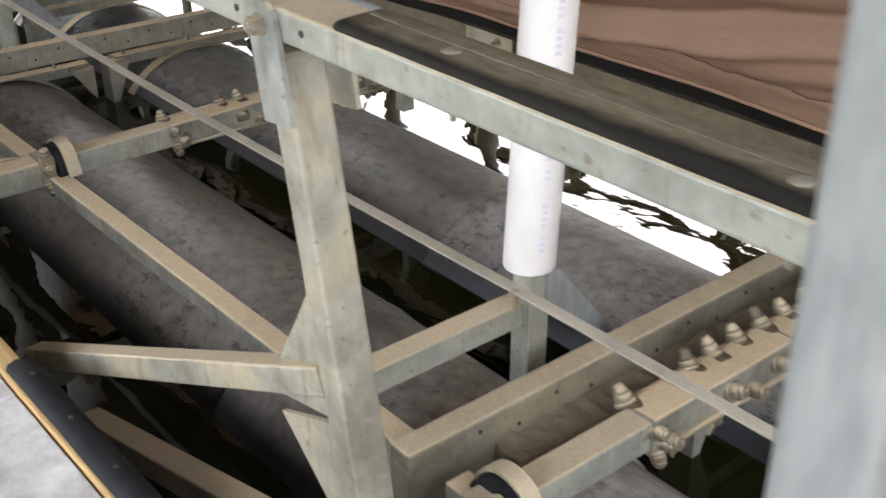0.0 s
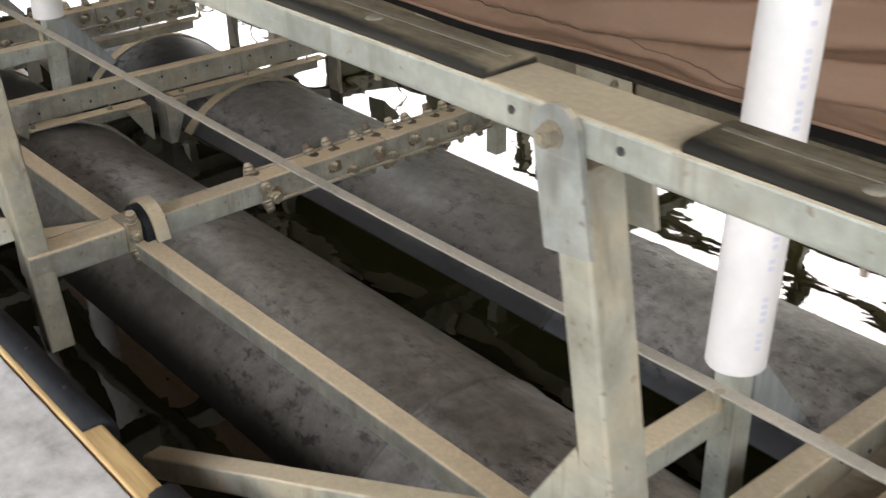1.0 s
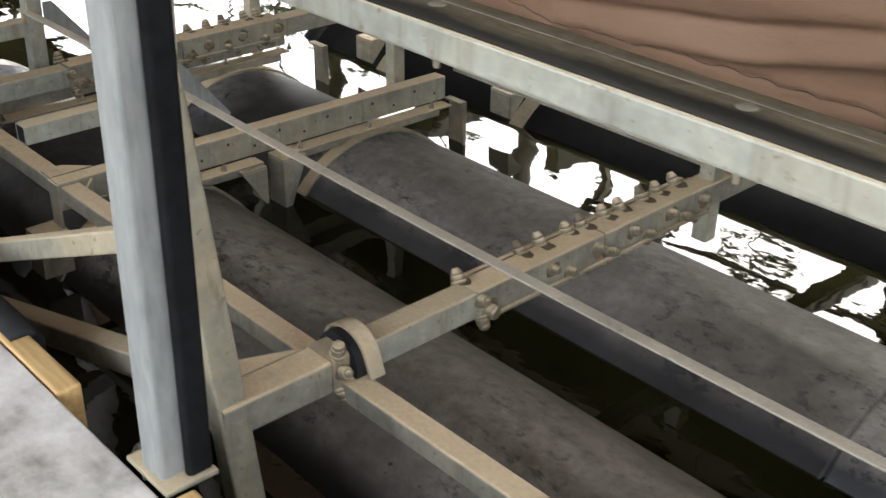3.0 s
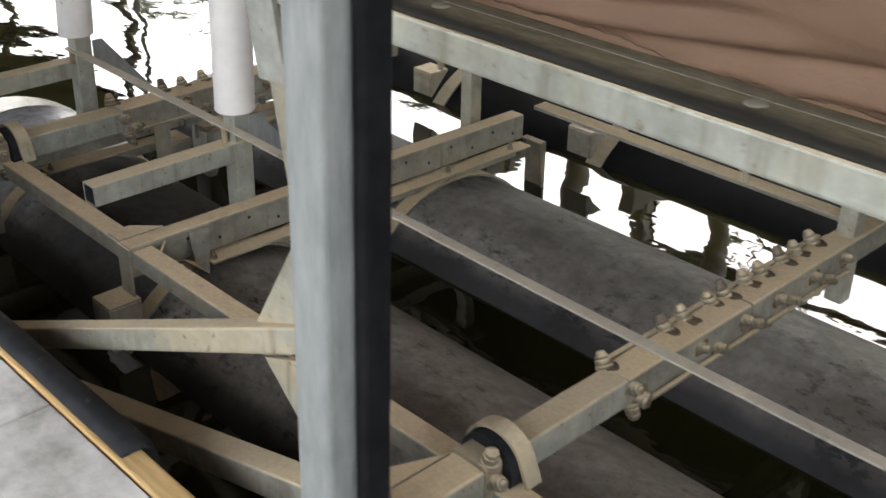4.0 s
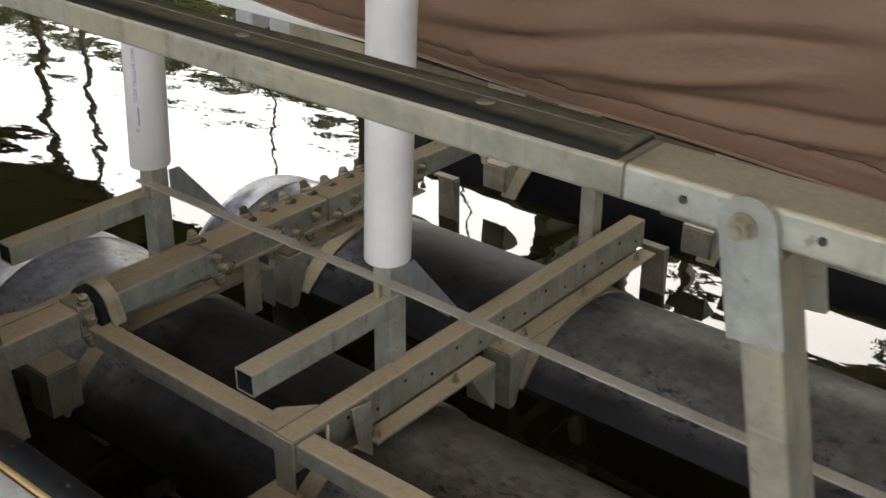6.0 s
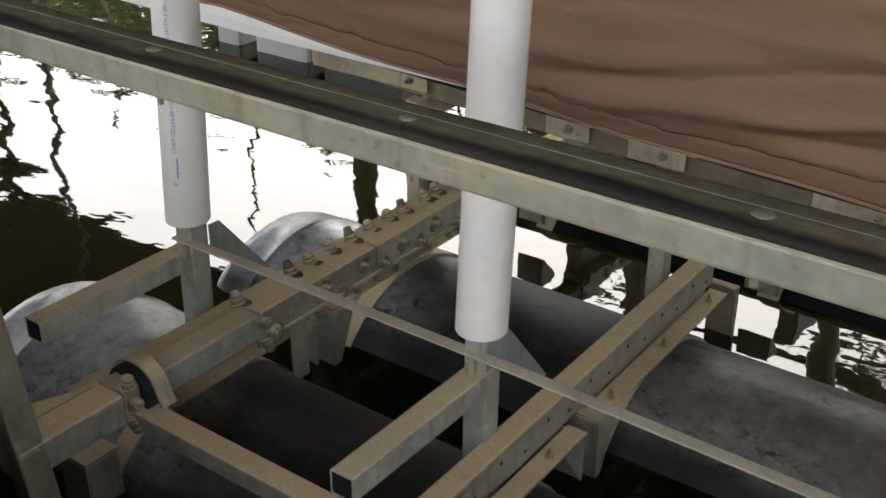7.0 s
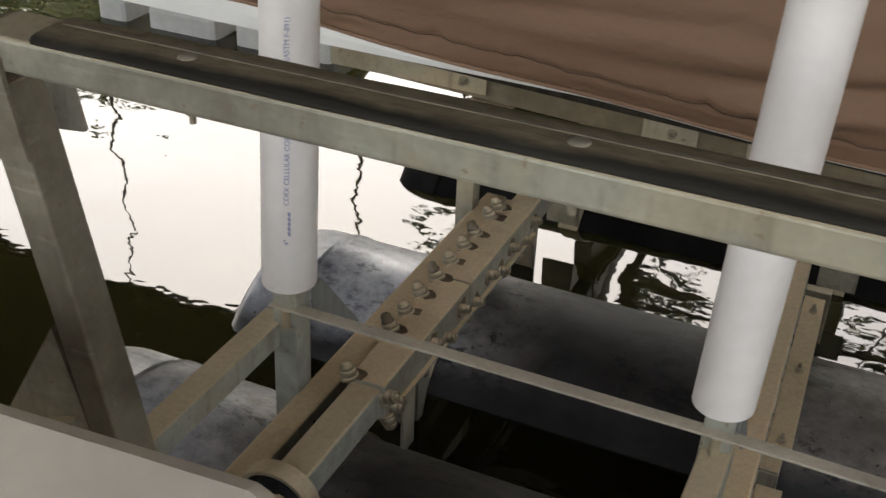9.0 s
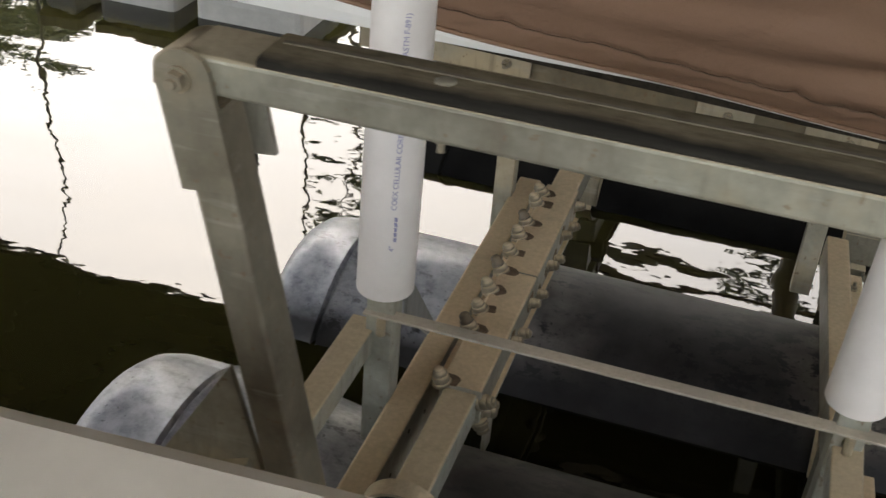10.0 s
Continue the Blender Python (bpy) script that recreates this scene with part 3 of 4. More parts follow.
def saddle(x0, x1, tank_at, parent, low=-0.505, mat=None):
    """A steel band over a float, with a flanged bracket on either side."""
    y, z, r = tank_at
    bm = bmesh.new()
    rings = []
    for x in (x0, x1):
        o, i2 = [], []
        for k in range(25):
            a = radians(25 + 130 * k / 24)
            o.append((x, y + (r + 0.010) * math.cos(a), z + (r + 0.010) * math.sin(a)))
            i2.append((x, y + (r + 0.002) * math.cos(a), z + (r + 0.002) * math.sin(a)))
        rings.append(o + i2[::-1])
    loft(bm, rings)
    bmesh.ops.recalc_face_normals(bm, faces=bm.faces)
    part("saddle_band", bm, mat or STEEL_DUSTY, parent)
    for side in (-1, 1):
        ye = y + side * (r + 0.012)
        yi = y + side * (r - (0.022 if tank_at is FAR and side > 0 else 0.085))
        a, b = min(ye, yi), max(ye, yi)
        # the outer bracket on the far float gets the darker steel
        steel = mat or (STEEL_DIRTY_DARK if tank_at is FAR and side > 0 else STEEL_DUSTY)
        bm = bmesh.new()
        add_box(bm, x0 - 0.01, x1 + 0.03, a, b, -0.374, -0.366, 0.002)
        lo = a if side < 0 else b - 0.006
        add_box(bm, x0 - 0.01, x1 + 0.03, lo, lo + 0.006, low, -0.3745, 0.002)
        web = [(x1 + 0.027, lo, -0.3745), (x1 + 0.027, lo, low), (x1 + 0.027, y + side * (r + 0.004), low), (x1 + 0.027, yi, -0.3745)]
        if side > 0 or tank_at is not NEAR:
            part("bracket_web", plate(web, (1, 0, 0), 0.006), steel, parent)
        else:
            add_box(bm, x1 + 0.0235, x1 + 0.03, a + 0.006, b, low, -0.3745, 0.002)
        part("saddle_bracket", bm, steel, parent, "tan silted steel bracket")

def cross_beam(x0, x1, y0, y1, top, depth, holes=True, skew=0.0, fall=0.0, mat=None):
    """A beam across the floats: skew and fall are its drift in x and z at the far end."""
    turn = Matrix.Identity(4)
    turn[0][1], turn[2][1] = skew / (y1 - y0), fall / (y1 - y0)
    turn[0][3], turn[2][3] = -y0 * turn[0][1], -y0 * turn[2][1]
    bm = bmesh.new()
    add_box(bm, x0, x1, y0, y1, top - depth, top, 0.006, turn)
    ob = part("cross_beam", bm, mat or STEEL_DUSTY, lift, "silted steel cross beam with bolt holes")
    bm = bmesh.new()
    low = top - depth
    for a, b in ((y0 + 0.22, y0 + 0.70), (y0 + 0.82, y1 - 0.02)):
        add_box(bm, x1 + 0.001, x1 + 0.058, a, b, low - 0.012, low - 0.005, 0.002, turn)
        add_box(bm, x1 - 0.020, x1 - 0.012, a, b, low - 0.07, low - 0.0125, 0.002, turn)
    part("lower_angle", bm, STEEL_DUSTY, ob, "bolted silted angle under the beam")
    if holes:
        y = y0 + 0.18
        k = 0
        while y < y1 - 0.05:
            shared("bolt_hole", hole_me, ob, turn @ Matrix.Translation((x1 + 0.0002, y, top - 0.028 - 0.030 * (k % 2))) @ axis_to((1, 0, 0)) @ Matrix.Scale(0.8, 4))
            if k % 3 == 0 and not y0 + 0.60 < y < y0 + 0.76:
                shared("bolt", MID, ob, turn @ Matrix.Translation((x1 + 0.032, y + 0.06, low - 0.0045)) @ Matrix.Scale(0.8, 4))
            y += 0.105
            k += 1
    return ob

AXLES = (-1.300, -3.370, -5.505)
b2 = cross_beam(-4.735, -4.674, 1.445, 3.05, -0.218, 0.092, True, -0.055, -0.05)
b3 = cross_beam(-5.648, -5.584, 1.40, 2.905, -0.212, 0.121)
b0 = cross_beam(-1.515, -1.452, 1.40, 2.905, -0.130, 0.190, mat=STEEL_SILTY)
for b, x0, x1 in ((b2, -4.745, -4.690), (b3, -5.634, -5.574), (b0, -1.515, -1.452)):
    saddle(x0, x1, NEAR, b)
    saddle(x0, x1, FAR, b, -0.60)

# far-half beams in the darker steel
for x0, x1, top in ((-4.785, -4.712, -0.25), (-5.648, -5.580, -0.212), (-1.480, -1.410, -0.168)):
    x0, x1 = x0 + 0.08, x1 + 0.08
    b = cross_beam(x0, x1, 3.62, 4.95, top, 0.165, False, mat=STEEL_DIRTY_DARK)
    saddle(x0, x1, (3.715, -0.822, 0.420), b, -0.47, STEEL_WORN)

# caked silt between the beam and the axle next to it
bm = bmesh.new()
rings = []
for i in range(60):
    y = 1.62 + 0.0208 * i
    lump = lambda k: 0.016 * noise.noise((i * 0.7, k * 1.9, 4))
    rings.append([(-1.4505, y, -0.262), (-1.4505, y, -0.205 + lump(0))] + [(-1.4505 + 0.0255 * k, y, -0.214 + lump(k)) for k in (1, 2, 3)] + [(-1.349, y, -0.222 + lump(4)), (-1.349, y, -0.262)])
loft(bm, rings)
bmesh.ops.recalc_face_normals(bm, faces=bm.faces)
part("silt_bed", bm, STEEL_BROWN_SHADE, b0, "caked brown silt lying on the beam's flange")

# long rails tying the beams together on the dock side
RAIL_Z = lambda x: -0.2295 + 0.0125 * max(0.0, x + 4.7)
for a, b in ((-5.46, -4.738), (-4.672, -1.484), (-1.405, 1.2)):
    part("long_rail", tube((a, 1.482, RAIL_Z(a) - 0.026), (b, 1.482, RAIL_Z(b) - 0.026), 0.062, 0.052, r=0.006), STEEL_DUSTY, lift, "silted steel rail running along the float")
part("long_rail", tube((-4.672, 3.066, -0.222), (-3.412, 3.066, -0.222), 0.062, 0.014, r=0.003), STEEL_DUSTY, lift, "thin silted steel flange running along the inner float")
part("corner_plate", plate([(-4.736, 1.450, -0.222), (-4.736, 1.585, -0.222), (-4.80, 1.516, -0.222), (-4.80, 1.450, -0.222)], (0, 0, 1), 0.007), STEEL_DUSTY, b2)
part("web_plate", plate([(-4.672, 1.55, -0.228), (-4.672, 1.55, -0.30), (-4.63, 1.51, -0.235)], (0.6, 1, 0.2), 0.007), STEEL_DUSTY, b2)
part("web_plate", plate([(-4.670, 1.625, -0.226), (-4.670, 1.690, -0.235), (-4.640, 1.66, -0.36), (-4.60, 1.56, -0.262), (-4.61, 1.53, -0.262), (-4.645, 1.62, -0.31)], (1, -0.35, 0.1), 0.007), STEEL_DUSTY, b2)
part("foot_plate", plate([(-4.735, 1.4425, -0.222), (-4.674, 1.4425, -0.222), (-4.674, 1.4425, -0.365), (-4.735, 1.4425, -0.365)], (0, 1, 0), 0.006), STEEL_DUSTY, b2, "drilled end plate down to the saddle")

# axles with their bolted sleeves
def axle(ax, top):
    zc = top - 0.045
    near_tube = tube((ax, 1.157, zc - 0.002), (ax, 1.43, zc - 0.002), 0.088, 0.080, r=0.007)
    ob = part("axle", near_tube, STEEL_DUSTY, lift, "square steel axle with rows of silted bolts")
    part("shaft", tube((ax, 1.43, zc), (ax, 1.89, zc), 0.072, 0.072, r=0.006), STEEL_RAIL, ob)
    part("side_gusset", plate([(ax - 0.044, 1.425, zc + 0.034), (ax - 0.044, 1.225, zc + 0.034), (ax - 0.125, 1.225, zc + 0.034)], (0, 0, 1), 0.007), STEEL_DUSTY, ob)
    for a, b, g in ((1.875, 2.338, 0.0), (2.344, 2.80, 0.0)):
        part("sleeve", tube((ax, a, zc), (ax, b, zc), 0.078 if ax == AXLES[1] else 0.090, 0.080 if ax == AXLES[1] else 0.094, r=0.006), STEEL_DUSTY, ob, "silted clamp sleeve with a seam")
    part("far_shaft", tube((ax, 2.80, zc), (ax, 3.10, zc), 0.075, 0.075, r=0.006), STEEL_DUSTY, ob)
    # clamp flanges
    bm = bmesh.new()
    add_box(bm, ax - 0.058, ax - 0.044, 1.90, 2.79, zc + 0.030, zc + 0.038, 0.002)
    add_box(bm, ax + 0.044, ax + 0.056, 1.90, 2.79, zc - 0.038, zc - 0.030, 0.002)
    part("flange", bm, STEEL_DUSTY, ob)
    half, tall = (0.039, 0.040) if ax == AXLES[1] else (0.045, 0.047)
    ys = (2.10, 2.17, 2.275, 2.33, 2.42, 2.49, 2.585, 2.65, 2.735) if ax == AXLES[1] else (2.082, 2.161, 2.245, 2.336, 2.421, 2.505, 2.578, 2.685, 2.745)
    rnd = random.Random(int(ax * 100))
    tilt = {AXLES[0]: -0.60, AXLES[1]: -0.50, AXLES[2]: -0.38}[ax]
    for k, y in enumerate((1.882,) + ys):
        a, b, c = (rnd.uniform(-0.14, 0.14) for q in range(3))
        shared("clamp_bolt", KNOB_RUSTY if k % 3 == 1 else KNOB, ob, Matrix.Translation((ax - half + 0.002, y, zc + tall - 0.006)) @ axis_to((tilt + a, b, 0.92)) @ Matrix.Rotation(c * 9, 4, "Z") @ Matrix.Diagonal((1.22, 1.22, 1.0 + 0.7 * c, 1.0)) @ Matrix.Scale(1.12 if ax == AXLES[0] else 1.0, 4))
        shared("rust_stain", BOLT_PATCHES[k % 3], ob, Matrix.Translation((ax - half + 0.012, y + 0.006, zc + tall)) @ Matrix.Rotation(3 * a, 4, "Z") @ Matrix.Scale(0.9 + c, 4))
        low = 0.010 if k % 2 else -0.022
        shared("clamp_bolt", FACE_KNOB, ob, Matrix.Translation((ax + half + 0.001, y + 0.035, zc + low)) @ axis_to((0.95, 0.20 + b, 0.22 + a)) @ Matrix.Scale((1.25 if ax == AXLES[0] else 0.92) + 0.5 * a, 4))
        shared("rust_stain", BOLT_PATCHES[(k + 1) % 3], ob, Matrix.Translation((ax + half, y + 0.035, zc + low - 0.006)) @ axis_to((1, 0, 0)) @ Matrix.Rotation(b * 12, 4, "Z"))
        if k % 4 != 2:
            shared("clamp_bolt", FACE_KNOB, ob, Matrix.Translation((ax + half - 0.014, y + 0.015, zc - tall)) @ axis_to((0.35 + c, 0.1, -0.9)) @ Matrix.Scale(0.9, 4))
    # the first clamp has a stouter pair on its face and one below
    for dy, z, v in ((0.0, 0.012, (0.9, -0.1, 0.35)), (0.022, -0.024, (0.95, 0.2, -0.1)), (0.008, -tall + 0.004, (0.45, 0.0, -0.9))):
        shared("clamp_bolt", FACE_KNOB, ob, Matrix.Translation((ax + half - 0.004, 1.885 + dy, zc + z)) @ axis_to(v) @ Matrix.Scale(1.12, 4))
    # bearing strap over the rail
    bm = bmesh.new()
    rings = []
    foot = RAIL_Z(ax + 0.1) + 0.003
    for y in (1.499, 1.540):
        sides = []
        for q in (0.080, 0.0725):
            arc = [(q * math.cos(radians(20 + 8 * k)), zc + 0.008 + q * 0.93 * math.sin(radians(20 + 8 * k))) for k in range(21)]
            run = (arc[0][1] - foot) * 0.40
            arc = [(arc[0][0] + run, foot)] + arc + [(-q - 0.008, zc - 0.065)]
            sides.append([(ax + dx, y, z) for dx, z in arc])
        rings.append(sides[0] + sides[1][::-1])
    loft(bm, rings)
    bmesh.ops.recalc_face_normals(bm, faces=bm.faces)
    part("bearing_strap", bm, STRAP, ob, "tan steel bearing strap")
    bm = bmesh.new()
    rings = [[(ax + 0.0705 * math.cos(2 * math.pi * k / 24), y, zc + 0.006 + 0.065 * math.sin(2 * math.pi * k / 24)) for k in range(24)] for y in (1.480, 1.532)]
    loft(bm, rings)
    bmesh.ops.recalc_face_normals(bm, faces=bm.faces)
    part("bushing", bm, RUBBER, ob, "black plastic bushing")
    # clamp block with bolts beside the strap
    part("collar", tube((ax, 1.432, zc), (ax, 1.478, zc), 0.090, 0.094, r=0.012), BOLT, ob)
    for dx, dz, v in ((0.034, 0.046, (0.25, -0.1, 0.95)), (0.046, 0.004, (0.9, -0.15, 0.4)), (0.040, -0.044, (0.5, 0.0, -0.85))):
        shared("clamp_bolt", FACE_KNOB, ob, Matrix.Translation((ax + dx, 1.455, zc + dz)) @ axis_to(v) @ Matrix.Scale(1.15, 4))
    # hanging plate below the leg, and a tab between the floats
    if ax < -5:
        part("tab", box(ax + 0.03, ax + 0.038, 1.99, 2.05, zc - 0.23, zc - 0.047, 0.002), STEEL_DUSTY, ob)
    return ob

for ax, top in zip(AXLES, (-0.165, -0.150, -0.165)):
    axle(ax, top)

# legs from the axles up to the side rail
def leg(ax, mat, k=0.203, lift_strut=0.0):
    xa = lambda z: ax - 0.152 - k * (z - 0.63)
    y0, y1 = 1.150, 1.220
    yc = (y0 + y1) / 2
    ob = part("leg", tube((xa(-0.43), yc, -0.43), (xa(0.735), yc, 0.735), 0.070, 0.053, r=0.006, up=(1, 0, 0)), mat, lift, "leaning square steel leg")
    for y in (1.1445, 1.2555):
        pts = []
        w = 0.036
        top = 0.775 if y < 1.2 else 0.755
        for z in (0.632, top):
            pts.append((xa(z) - w, y, z))
        for a in range(1, 8):
            an = math.pi - math.pi * a / 8
            pts.append((xa(top) + w * math.cos(an), y, top + w * math.sin(an)))
        for z in (top, 0.640):
            pts.append((xa(z) + w, y, z))
        part("clevis_plate", plate(pts, (0, 1, 0), 0.009), (STEEL_DIRTY_DARK if mat is STEEL_DIRTY_DARK else CLEVIS) if y < 1.2 else STEEL_DUSTY, ob)
    shared("bolt", BIG, ob, Matrix.Translation((xa(0.775) - 0.004, 1.139, 0.775)) @ axis_to((0, -1, 0)) @ Matrix.Scale(0.8, 4))
    bm = bmesh.new()
    z = 0.735
    add_box(bm, xa(z) - 0.026, xa(z) + 0.030, 1.1495, 1.2505, z - 0.004, z + 0.004, 0.002)
    part("saddle_plate", bm, mat, ob)
    # struts down towards the dock, with gussets
    part("strut", tube((ax - 0.11, 1.172, 0.185 + lift_strut), (ax - 1.24, 1.060, -0.292 + lift_strut), 0.050, 0.052, r=0.005), STEEL, ob, "steel strut with a silted top")
    part("strut", tube((ax - 0.02, 1.125, -0.090), (ax - 1.15, 1.125, -0.440), 0.062, 0.06, r=0.005), STEEL, ob, "steel strut with a silted top")
    part("gusset", plate([(ax - 0.145, 1.165, 0.36), (ax - 0.30, 1.165, 0.105), (ax - 0.09, 1.165, 0.15)], (0, 1, 0), 0.009), STEEL, ob)
    part("gusset", plate([(ax - 0.26, 1.165, 0.075), (ax - 0.03, 1.165, -0.13), (ax - 0.05, 1.165, 0.13), (ax - 0.12, 1.165, 0.13)], (0, 1, 0), 0.009), STEEL, ob)
    return ob

leg(-1.225, STEEL, 0.165, 0.032)
leg(-3.372, STEEL_WORN)
leg(-5.502, STEEL_DIRTY_DARK)

# side rail and its pads
rail = part("side_rail", tube((-3.716, 1.197, 0.7790), (1.5, 1.197, 0.7790), 0.094, 0.048, r=0.006), STEEL_RAIL, lift, "galvanised tube rail under the bunk pads")
end_rail = part("side_rail", tube((-5.690, 1.197, 0.7805), (-3.719, 1.197, 0.7790), 0.094, 0.048, r=0.006), RAIL_DARKER, lift, "darker galvanised tube rail with stained patches under a bunk pad")
bm = bmesh.new()
loft(bm, [[(-5.689 - 0.040 * math.sin(a), y, z) for y, z in ((1.150 + 0.004 * e, 0.7565), (1.150 + 0.006 * e, 0.7805 + 0.010 * math.cos(a)), (1.156, 0.7805 + 0.023 * math.cos(a)), (1.238, 0.7805 + 0.023 * math.cos(a)), (1.244 - 0.006 * e, 0.7805 + 0.010 * math.cos(a)), (1.244 - 0.004 * e, 0.7565))] for a, e in [(radians(11 * k), k / 8) for k in range(9)]])
bmesh.ops.recalc_face_normals(bm, faces=bm.faces)
part("rail_end", bm, RAIL_DARKER, end_rail, "bent-over rounded end of the rail", smooth=True)
for ax in (-1.214, -3.372, -5.502):
    for dx in (-0.266, -0.100):
        if ax + dx > -5.5:
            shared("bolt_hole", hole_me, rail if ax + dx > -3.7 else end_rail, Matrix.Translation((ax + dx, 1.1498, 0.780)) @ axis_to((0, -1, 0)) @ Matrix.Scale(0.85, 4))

def dome(name):
    bm = bmesh.new()
    rings = [[(r * math.cos(2 * math.pi * i / 16), r * math.sin(2 * math.pi * i / 16), z) for i in range(16)] for r, z in ((0.0155, 0.0), (0.0148, 0.0016), (0.011, 0.0034), (0.005, 0.0042))]
    loft(bm, rings)
    bmesh.ops.recalc_face_normals(bm, faces=bm.faces)
    return mesh_of(name, bm, DULL_DOME, True)
DOME = dome("carriage_bolt")

def pad(x0, x1, bolts):
    bm = bmesh.new()
    sec = [(1.151, 0.8032), (1.1485, 0.806), (1.149, 0.8095), (1.1515, 0.8125), (1.156, 0.8145), (1.164, 0.8158), (1.180, 0.8165), (1.200, 0.8168), (1.220, 0.8168), (1.229, 0.8160), (1.235, 0.814), (1.238, 0.810), (1.2385, 0.806), (1.238, 0.8032)]
    n = int((x1 - x0) / 0.06)
    rings = [[(x0 + (x1 - x0) * i / n, y + 0.0015 * noise.noise((i * 0.5, y * 30, 1)), z + (0.0015 * noise.noise((i * 0.4, y * 20, 7)) if z > 0.811 else 0)) for y, z in sec] for i in range(n + 1)]
    loft(bm, rings)
    bmesh.ops.recalc_face_normals(bm, faces=bm.faces)
    ob = part("bunk_pad", bm, PAD, lift, "worn brown and black bunk pad", smooth=True)
    part("wear_line", box(x0 + 0.01, x1 - 0.01, 1.198, 1.206, 0.8155, 0.8182, 0.0008), PAD_LINE, ob, "pale raised wear line")
    for x in bolts:
        shared("carriage_bolt", DOME, ob, Matrix.Translation((x, 1.184, 0.8158)) @ Matrix.Scale(0.85, 4))
        shared("bolt", MID, ob, Matrix.Translation((x, 1.184, 0.7545)) @ axis_to((0, 0, -1)) @ Matrix.Scale(0.8, 4))
    return ob

pad(-5.595, -3.730, (-5.386, -4.897, -4.420, -3.950))
pad(-3.385, -1.530, (-3.20, -2.73, -2.255, -1.779))
pad(-1.236, 1.3, (-1.045, -0.57, -0.09, 0.39))

# flat bar tying the guide posts; it sags a little between the far apart ones
def sagging_bar():
    bm = bmesh.new()
    rings = []
    for i in range(47):
        x = -5.705 + 6.905 * i / 46
        q = max(0.0, min(1.0, (x + 4.72) / 3.08))
        z = 0.004 - 0.017 * math.sin(math.pi * q) - 0.006 * q
        rings.append([(x, y, z + dz) for y, dz in ((1.8195, -0.006), (1.818, -0.0045), (1.818, -0.001), (1.8195, 0.0), (1.8485, 0.0), (1.85, -0.001), (1.85, -0.0045), (1.8485, -0.006))])
    loft(bm, rings)
    bmesh.ops.recalc_face_normals(bm, faces=bm.faces)
    return bm

part("tie_bar", sagging_bar(), BAR_STEEL, lift, "long flat steel bar between guide posts")

def lettering(parent, text, x, y, z, size):
    cu = bpy.data.curves.new("lettering", "FONT")
    cu.body = text
    cu.size = size
    cu.extrude = 0.0004
    cu.align_x = "LEFT"
    tmp = bpy.data.objects.new("lettering", cu)
    scene.collection.objects.link(tmp)
    me = bpy.data.meshes.new_from_object(tmp.evaluated_get(bpy.context.evaluated_depsgraph_get()))
    bpy.data.objects.remove(tmp)
    me.materials.append(INK)
    ob = new("lettering", me)
    ob.parent = parent
    d = Vector((x - parent["cx"], y - parent["cy"], 0)).normalized()
    up = Vector((parent["lx"], parent["ly"], 1)).normalized()
    x, y = x + parent["lx"] * (z - 0.045), y + parent["ly"] * (z - 0.045)
    m = Matrix((up, d.cross(up), d)).transposed().to_4x4()
    m.translation = (x, y, z)
    ob.matrix_local = m
    return tagged(ob, "blue-grey printed lettering")

def guide_post(px, sx, cy=1.885, lean=(0.0, 0.0), lettered=False, up=0.0):
    ob = part("guide_post", tube((px, cy, -0.33), (px + 0.3 * lean[0], cy + 0.3 * lean[1], 0.6), 0.058, 0.058, r=0.004, up=(0, 1, 0)), STEEL_RAIL, lift, "square steel post in a white plastic sleeve")
    bm = bmesh.new()
    rings = [[(px + lean[0] * (z - 0.045) + r * math.cos(2 * math.pi * i / 40), cy + lean[1] * (z - 0.045) + r * math.sin(2 * math.pi * i / 40), z + up) for i in range(40)] for r, z in ((0.050, 0.30), (0.050, 0.047), (0.0515, 0.045), (0.0562, 0.045), (0.0572, 0.047), (0.0572, 1.55), (0.050, 1.55), (0.050, 1.4))]
    loft(bm, rings, True, False)
    bmesh.ops.recalc_face_normals(bm, faces=bm.faces)
    pipe = part("pvc_sleeve", bm, PVC, ob, "white plastic pipe", smooth=True)
    for p in pipe.data.polygons:
        p.use_smooth = abs(p.normal.z) < 0.5
    part("stub_tube", tube((sx, 1.395, -0.072), (sx, 1.868, -0.072), 0.058, 0.058, wall=0.004, r=0.004, open_a=True), STEEL_RAIL, ob, "open-ended square steel stub")
    # added black plate stands in for the shade inside the stub
    part("bore", box(sx - 0.0252, sx + 0.0252, 1.3958, 1.401, -0.0972, -0.0468, 0.0), BLACK_RUBBER, ob, "black plate for the shade inside the open tube")
    part("gusset", plate([(px + 0.033, 1.89, 0.03), (px + 0.033, 1.925, 0.03), (px + 0.033, 2.09, -0.175), (px + 0.033, 2.06, -0.195), (px + 0.033, 1.89, -0.035)], (1, 0, 0), 0.007), STEEL_CLEAN, ob)
    part("spacer_bolt", rod((px + 0.005, 1.826, -0.044), (px + 0.005, 1.826, -0.002), 0.010, None, 10), BOLT, ob)
    if lettered:
        ob["cx"], ob["cy"], ob["lx"], ob["ly"] = px, cy, lean[0], lean[1]
        a = math.atan2(-0.050, 0.028)
        x, y = px + 0.0577 * math.cos(a), cy + 0.0577 * math.sin(a)
        lettering(ob, '4"', x, y, 0.166, 0.014)
        for k in range(5):
            z = 0.187 + k * 0.0105
            shared("print_bar", PRINT_BAR, ob, Matrix.Translation((x + lean[0] * (z - 0.045), y + lean[1] * (z - 0.045), z)))
        lettering(ob, "COEX CELLULAR CORE", x, y, 0.252, 0.0145)
        lettering(ob, "SERIES (ASTM F-891)", x, y, 0.50, 0.0145)
    return ob

